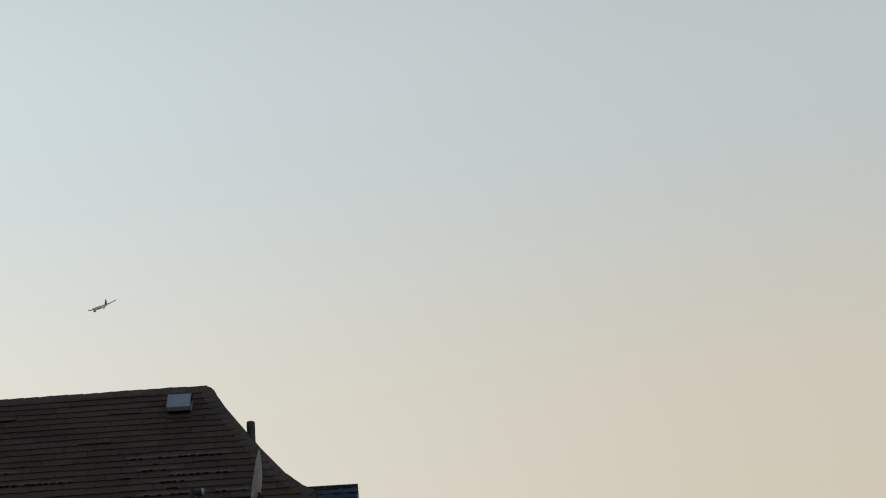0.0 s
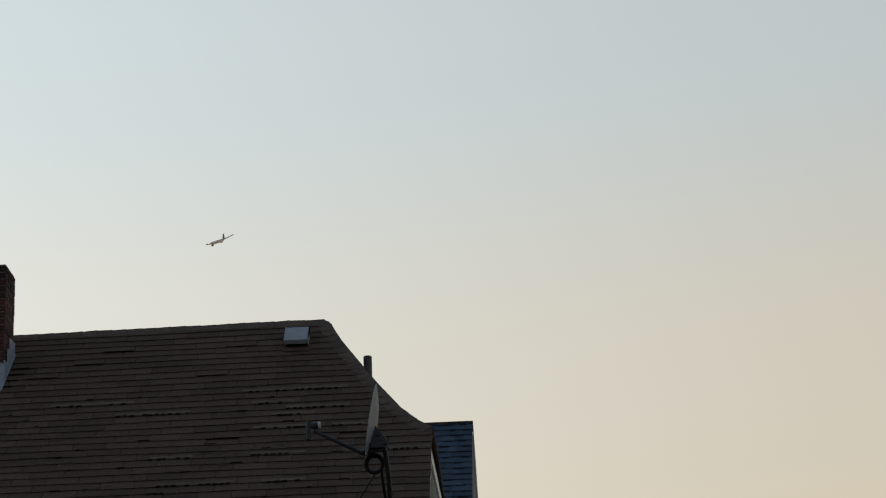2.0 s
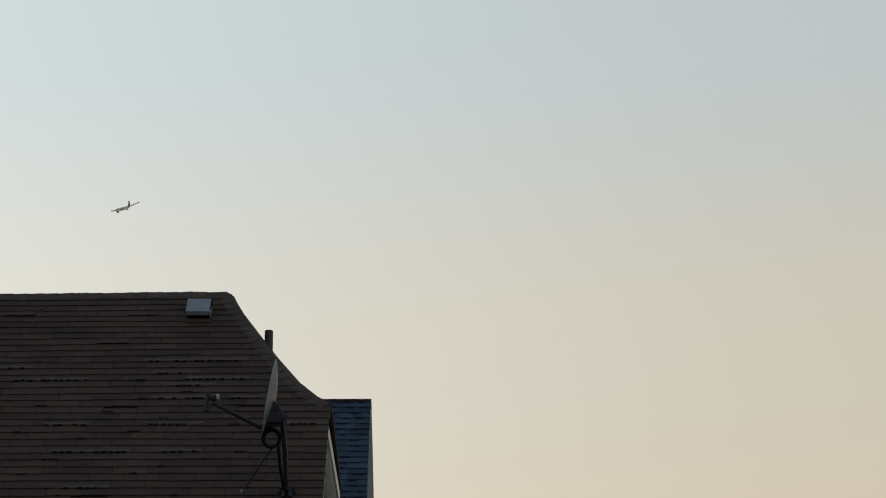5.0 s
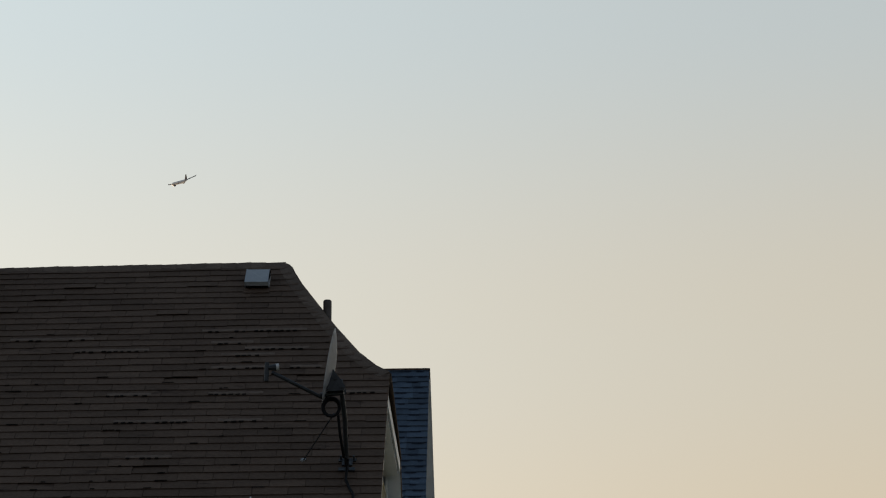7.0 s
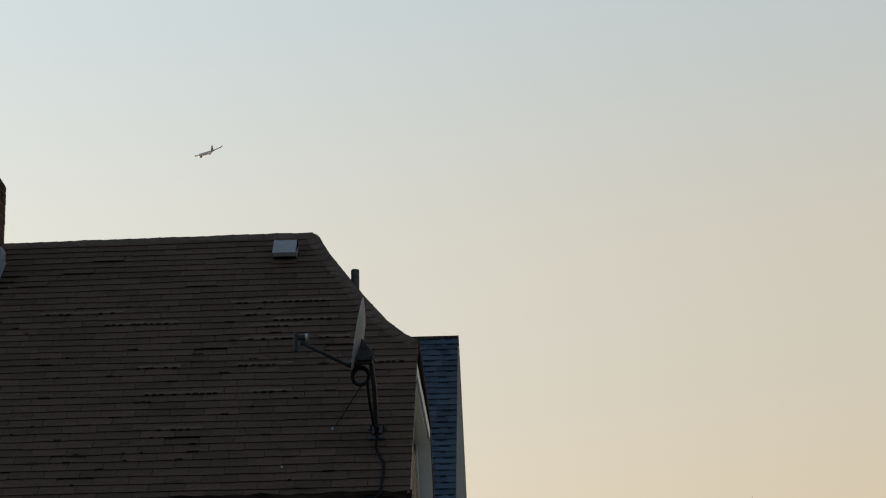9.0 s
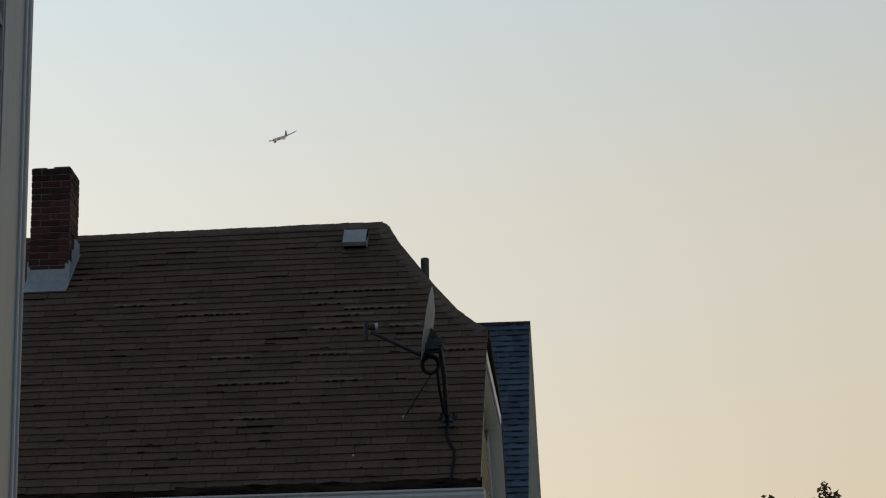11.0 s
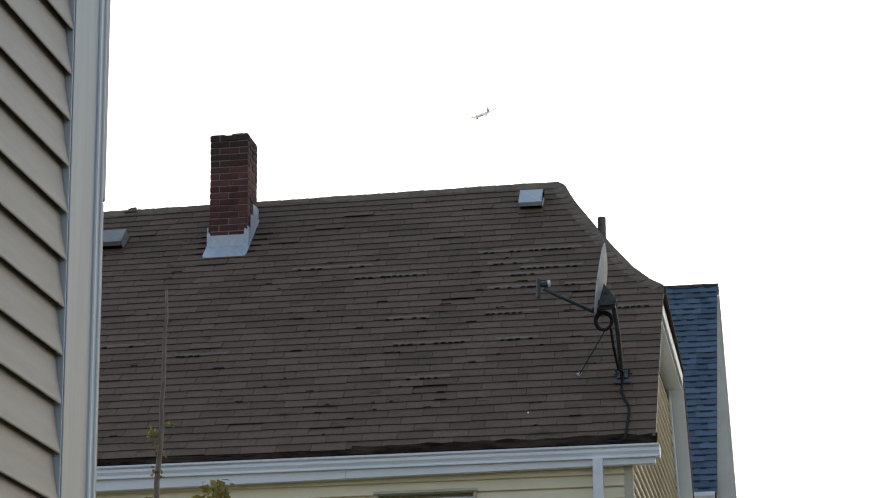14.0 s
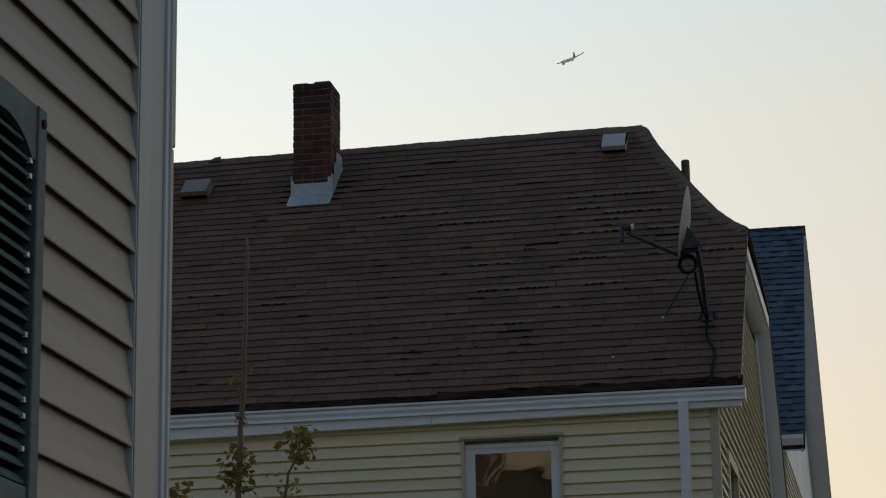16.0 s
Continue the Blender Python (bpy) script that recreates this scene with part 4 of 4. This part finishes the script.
def wander(points, r, amount, steps=4):
    out = []
    pts = [Vector(p) for p in points]
    for a, b in zip(pts, pts[1:]):
        for k in range(steps):
            j = Vector((r.uniform(-1, 1), r.uniform(-1, 1), 0)) * amount * (0 if k == 0 else 1)
            out.append(a.lerp(b, k / steps) + j)
    out.append(pts[-1])
    return out


r = random.Random(11)
T0 = Vector((-1.807, -8.619, 4.350))
TA, TB = Vector((-1.856, -8.474, 3.709)), Vector((-1.909, -8.386, 3.172))
ground_pt = (TB.x - 0.05, TB.y, 0)
sap = thing("sapling", ground_pt, "slim young tree with sparse yellowing leaves and a bare tip", "tree")
path = wander([ground_pt, (TB.x - 0.02, TB.y, 1.6), TB, TA, T0.lerp(TA, 0.4), T0], r, 0.006)
part("trunk", tube(B(), path, [0.022 - 0.016 * i / (len(path) - 1) for i in range(len(path))], 8), "bark", sap, "thin brown stem", smooth=True)
S2, S2B = Vector((-1.606, -8.347, 3.413)), Vector((-1.682, -8.324, 3.171))
for nm, pts in (("branch", [(TB.x, TB.y, 2.2), S2B, S2]), ("branch", [(TB.x - 0.02, TB.y, 2.0), Vector((-2.189, -8.464, 3.140)) - Vector((0.05, 0, 0.2)), Vector((-2.189, -8.464, 3.140))])):
    p = wander(pts, r, 0.01)
    part(nm, tube(B(), p, [0.013 - 0.009 * i / (len(p) - 1) for i in range(len(p))], 6), "bark", sap, smooth=True)
bm = B()
for q, spread, count, size in ((0.0, 0.046, 70, 0.044), (0.10, 0.044, 60, 0.044), (0.2, 0.022, 14, 0.036), (0.36, 0.018, 16, 0.03), (0.50, 0.016, 14, 0.03)):
    c = TB.lerp(TA, q * 1.5) + Vector((r.uniform(-0.02, 0.02), 0, 0.03))
    clump(bm, c, spread, count, size, r)
clump(bm, TA + Vector((-0.035, 0, -0.03)), 0.02, 22, 0.03, r)
clump(bm, TA + Vector((0.03, 0, 0.01)), 0.010, 8, 0.026, r)
for q, spread, count in ((0.02, 0.026, 26), (-0.12, 0.046, 50), (-0.34, 0.05, 36)):
    clump(bm, S2 + (S2 - S2B) * q, spread, count, 0.044, r)
clump(bm, S2B, 0.04, 26, 0.042, r)
clump(bm, Vector((-2.189, -8.464, 3.140)), 0.04, 40, 0.044, r)
for z in (1.2, 1.6, 2.0, 2.4, 2.7):
    clump(bm, (TB.x, TB.y, z), 0.12, 60, 0.05, r)
part("crown", bm, "leaf", sap, "sparse yellow-green leaves")

r = random.Random(4)
TR, TL = Vector((3.737, 9.679, 6.982)) + Vector((-0.05, 0, 0)), Vector((3.099, 9.751, 6.884)) + Vector((-0.06, 0, 0.02))
tree = thing("tree", (TR.x, TR.y, 0), "leafy tree whose top rises against the evening sky", "tree")
tips = [TR + Vector(o) for o in ((0, 0, -0.02), (0.12, 0, -0.12), (-0.14, 0.05, -0.18), (-0.36, 0, -0.20), (0.03, 0.1, -0.3), (0.2, -0.1, -0.35))] + [TL + Vector((0, 0, -0.04)), TL + Vector((0.1, 0, -0.17))]
tips += [TR + Vector((r.uniform(-1.4, 1.0), r.uniform(-1.2, 1.2), r.uniform(-2.6, -0.55))) for _ in range(26)]
trunk = wander([(TR.x, TR.y, 0), (TR.x + 0.1, TR.y, 2.4), (TR.x - 0.1, TR.y, 4.4), (TR.x, TR.y, 6.2)], r, 0.04)
part("trunk", tube(B(), trunk, [0.13 - 0.11 * i / (len(trunk) - 1) for i in range(len(trunk))], 8), "bark", tree, smooth=True)
bm, bl = B(), B()
for tip in tips:
    b0 = trunk[-1].lerp(trunk[3], r.uniform(0, 0.6))
    tube(bm, wander([b0, b0.lerp(tip, 0.6) + Vector((0, 0, -0.1)), tip], r, 0.03, 3), 0.012, 5)
    clump(bl, tip + Vector((0, 0, -0.05)), 0.032, 26, 0.075, r)
    clump(bl, tip + Vector((r.uniform(-0.06, 0.06), 0, -0.16)), 0.045, 26, 0.075, r)
part("limbs", bm, "bark", tree)
part("crown", bl, "leaf_dark", tree, "dark green clustered leaves")

# ---- airliner far off ----
PLANE_AT = Vector((-534, 3957, 1390))
plane = thing("airliner", PLANE_AT, "white twin-engined airliner banking away in the distance", "aircraft")
PM = Matrix.Translation(PLANE_AT) @ look((0, 0, 0), PLANE_NOSE := Vector((-0.58, 0.80, 0.15)).normalized(), 0) @ pose(0, 0, 0, 0, 0, 27) @ Matrix(((1, 0, 0, 0), (0, 0, 1, 0), (0, -1, 0, 0), (0, 0, 0, 1)))


def plane_part(name, bm, material, parent, label="", smooth=False):
    bm.transform(PM)
    return part(name, bm, material, parent, label, smooth)


# local axes: x to starboard, nose along +y, z up
bm = tube(B(), [(0, 29, -0.6), (0, 28, -0.4), (0, 25, 0), (0, 18, 0), (0, -14, 0), (0, -22, 0.9), (0, -29.5, 2.0)], [0.2, 1.3, 2.5, 2.82, 2.82, 1.9, 0.4], 16)
plane_part("fuselage", bm, "plane_white", plane, "white fuselage", True)
for s in (-1, 1):
    bm = prism(B(), [(s * 2.0, 7, -1.6), (s * 9, 1.5, -0.9), (s * 28, -9.5, 1.6), (s * 30, -11.6, 3.2), (s * 29.2, -12.2, 3.0), (s * 9, -5.5, -0.8), (s * 2.0, -6.0, -1.4)], (0, 0, 0.5))
    plane_part("wing", bm, "plane_grey", plane, "dark swept wing")
    bm = prism(B(), [(s * 0.5, -21.5, 1.6), (s * 9.6, -27.5, 2.6), (s * 9.6, -29.3, 2.6), (s * 0.5, -27.0, 1.6)], (0, 0, 0.35))
    plane_part("tailplane", bm, "plane_grey", plane)
    bm = tube(B(), [(s * 9.4, 7.2, -2.9), (s * 9.4, 6.0, -2.9), (s * 9.4, 2.5, -2.9), (s * 9.4, 0.5, -2.9)], [1.35, 1.6, 1.5, 0.9], 12)
    plane_part("engine", bm, "plane_grey", plane, "dark engine pod", True)
bm = prism(B(), [(-0.2, -19.5, 2.2), (-0.2, -27.5, 10.8), (-0.2, -30.5, 10.8), (-0.2, -28.0, 2.0)], (0.4, 0, 0))
plane_part("fin", bm, "plane_grey", plane, "dark tail fin")

# ---- unseen building behind the camera; bay and braces invented for the window pane's reflection ----
far = thing("building", (-8, -36, 0), "unseen dark brown building added for the window reflection", "building")
part("wall", box(B(), -15, -2, -44, -36, 0, 12), "brown_wall", far)
part("roof", box(B(), -15.4, -1.6, -44.4, -35.6, 12, 12.4), "roofing", far)
part("bay", box(B(), -7.95, -4.5, -36, -35.5, 10.62, 11.6), "stucco", far, "golden bay added for the window reflection")
for (xa, za), (xb, zb), w in (((-8.15, 11.5), (-8.75, 10.3), 0.13), ((-7.95, 11.5), (-8.3, 10.4), 0.10)):
    part("brace", prism(B(), [(xa, -35.9, za), (xa + w, -35.9, za), (xb + w, -35.9, zb), (xb, -35.9, zb)], (0, -0.1, 0)), "stucco", far, "pale slanting brace added for the window reflection")

# ---- shingles of the brown roof, course by course ----
PITCH, TAB = 0.127, 0.305
bm = B()
box(bm, 0, TAB - 0.004, 0, PITCH + 0.03, 0, 0.005)
for v in bm.verts:
    if v.co.y < 0.01:
        v.co.z += 0.009
    else:
        v.co.z -= 0.003
tab_mesh = mesh_of("shingle", bm, "shingle")
DECK = Matrix.Translation((0, 0, EAVE_Z - 0.008)) @ Matrix.Rotation(TILT, 4, "X")
top = RIDGE_Y * RUN
verts, faces = [], []
count = 0
rt = random.Random(21)
i = 0
ci, si = math.cos(TILT), math.sin(TILT)
while 0.125 + i * PITCH < top - 0.06:
    s = 0.125 + i * PITCH
    sag = lambda x: 0.008 * math.sin(x * 0.9 + i * 0.31) + 0.005 * math.sin(x * 2.3 + i * 0.8) + 0.003 * math.sin(x * 7.1 + i * 2.2)
    yy = (s + PITCH * 0.5) / RUN
    right_x = (edge_x((s + PITCH * 0.95) / RUN) if yy > HIP_Y - 0.05 else edge_x(yy)) - 0.004
    x = right_x - (0.155 if i % 2 else 0.0) - rt.uniform(0, 0.09) + TAB * 0.5
    first = True
    while x > -6.7:
        x1 = min(x, right_x)
        if first:
            x1, first = right_x, False
        w = x1 - (x - TAB)
        x0 = x - TAB
        x -= TAB
        if w < 0.03:
            continue
        if CX - 0.01 < (x0 + x1) / 2 < CX + CW + 0.01 and CY < yy < CY + CD:
            continue
        lift, skew = (0.0, rt.uniform(-0.5, 0.5))
        if rt.random() < 0.03:
            lift = rt.uniform(0.004, 0.014)
        if count < 300 and x0 > -4.2 and i < 24:
            m = Matrix.Translation((0, 0, slope_z(yy, x0) - slope_z(yy))) @ DECK @ pose(x0, s + sag(x0) + rt.uniform(-0.003, 0.003), 0.005, -math.degrees(lift / PITCH), 0, skew * 0.6) @ Matrix.Diagonal((w / TAB, 1, 1, 1))
            piece("shingle", tab_mesh, roof, m)
            count += 1
        else:
            p = len(verts)
            d = s + sag(x0) + rt.uniform(-0.003, 0.003)
            for xx, dd in ((x0, d), (x0 + w - 0.004, d + skew * 0.004), (x0 + w - 0.004, d + PITCH + 0.03), (x0, d + PITCH + 0.03)):
                hi = 0.019 + lift if dd < d + 0.05 else 0.007
                for c in (hi, hi - 0.005):
                    yv = dd * ci - c * si
                    verts.append((xx, yv, slope_z(dd * ci, xx) - 0.008 + c * ci))
            faces += [(p, p + 2, p + 4, p + 6), (p + 1, p + 7, p + 5, p + 3), (p, p + 1, p + 3, p + 2), (p + 2, p + 3, p + 5, p + 4), (p + 6, p + 7, p + 1, p)]
    i += 1
me = bpy.data.meshes.new("shingles")
me.from_pydata(verts, [], faces)
me.materials.append(M["shingle"])
tagged(attach(new("shingles", me), roof), "worn brown three-tab shingles in level courses", kind="stuff")

# torn tab edges: short dark pits in broken lines
bm, lips = B(), B()
rp = random.Random(8)


def P(a, b, c):
    """A point on the front slope: along the eave, up the slope, off the deck."""
    return (a, b * ci - c * si, slope_z(b * ci, a) - 0.008 + c * ci)


def pit(x, d, l, high):
    prism(bm, [P(x, d - high * 0.5, 0.02), P(x + l, d - high * 0.4, 0.02), P(x + l * 0.96, d + high * 0.6, 0.02), P(x + l * 0.1, d + high * 0.5, 0.02)], Vector(P(0, 0, 0.003)) - Vector(P(0, 0, 0)))


TORN = ((-3.655, 2.67, 12), (-3.0, 2.448, 11), (-1.84, 2.68, 15), (-1.73, 2.53, 5), (-1.61, 2.36, 7), (-1.40, 2.40, 9), (-1.68, 2.136, 7), (-0.95, 2.14, 4), (-2.45, 1.44, 11), (-2.576, 1.742, 6),
        (-2.258, 0.932, 5), (-1.658, 1.785, 7), (-1.524, 1.443, 6), (-4.486, 1.366, 7), (-0.44, 1.767, 5), (-5.23, 1.565, 5))
for xs, yc, n in TORN:
    s = 0.125 + round((yc * RUN - 0.125) / PITCH) * PITCH
    for k in range(n):
        if rp.random() < 0.3:
            continue
        x = xs + k * 0.062 + rp.uniform(-0.008, 0.008)
        d, l = s + rp.uniform(-0.003, 0.006), rp.uniform(0.032, 0.052)
        pit(x, d, l, 0.021)
    pale = [(xs + k * 0.1, s + 0.018 + rp.uniform(-0.004, 0.004)) for k in range(int(n * 0.62) + 2)]
    for (xa, da), (xb, db) in zip(pale, pale[1:]):      # curled lip over the torn edge, painted paler for the light it catches
        prism(lips, [P(xa, da, 0.017), P(xb, db, 0.017), P(xb, db + 0.022, 0.026), P(xa, da + 0.022, 0.026)], (0, 0, 0.003))
for _ in range(80):
    x, row = rp.uniform(-6.3, -0.6), rp.randrange(2, 29)
    d = 0.125 + row * PITCH
    if x < edge_x(d * ci) - 0.2 and d < top - 0.2 and not CX - 0.1 < x < CX + CW + 0.1:
        pit(x, d + rp.uniform(-0.004, 0.004), rp.choice((0.03, 0.04, 0.07, 0.11)), rp.uniform(0.008, 0.014))
for k in range(4):                                # short dark notches beside the chimney flashing
    d = (CY - 0.05) * RUN + (k - 0.4) * PITCH
    pit(CX + CW + 0.02 + 0.008 * k, d, 0.09 + 0.03 * k, 0.016)
    pit(CX - 0.13, d, 0.10, 0.014)
tagged(part("torn_edges", bm, "gap", roof, "broken lines of torn dark shingle edges"), kind="stuff")
tagged(part("curled_edges", lips, "worn", roof, "curled worn lips of torn shingles, coloured pale for the light they catch"), kind="stuff")

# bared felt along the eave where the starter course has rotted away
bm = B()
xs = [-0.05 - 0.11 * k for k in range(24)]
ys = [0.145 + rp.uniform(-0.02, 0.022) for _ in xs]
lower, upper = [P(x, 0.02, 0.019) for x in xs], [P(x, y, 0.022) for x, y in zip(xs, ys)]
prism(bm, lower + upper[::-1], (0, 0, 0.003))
part("bared_felt", bm, "eave_dark", roof, "dark bared roofing felt along the eave")

# loose bits on the roof
part("curled_cap", prism(B(), [(-5.72, RIDGE_Y - 0.06, slope_z(RIDGE_Y, -5.7) - 0.02), (-5.58, RIDGE_Y - 0.06, slope_z(RIDGE_Y, -5.6) - 0.02), (-5.60, RIDGE_Y, slope_z(RIDGE_Y, -5.6) + 0.045), (-5.66, RIDGE_Y, slope_z(RIDGE_Y, -5.7) + 0.04)], (0, 0.03, 0)), "shingle", roof, "curled up ridge cap")
part("pale_scrap", prism(B(), [(-1.125, 0.41, slope_z(0.41) + 0.018), (-1.11, 0.41, slope_z(0.41) + 0.018), (-1.112, 0.423, slope_z(0.423) + 0.02), (-1.124, 0.422, slope_z(0.422) + 0.02)], (0, 0, 0.004)), "plastic", roof, "small pale scrap")
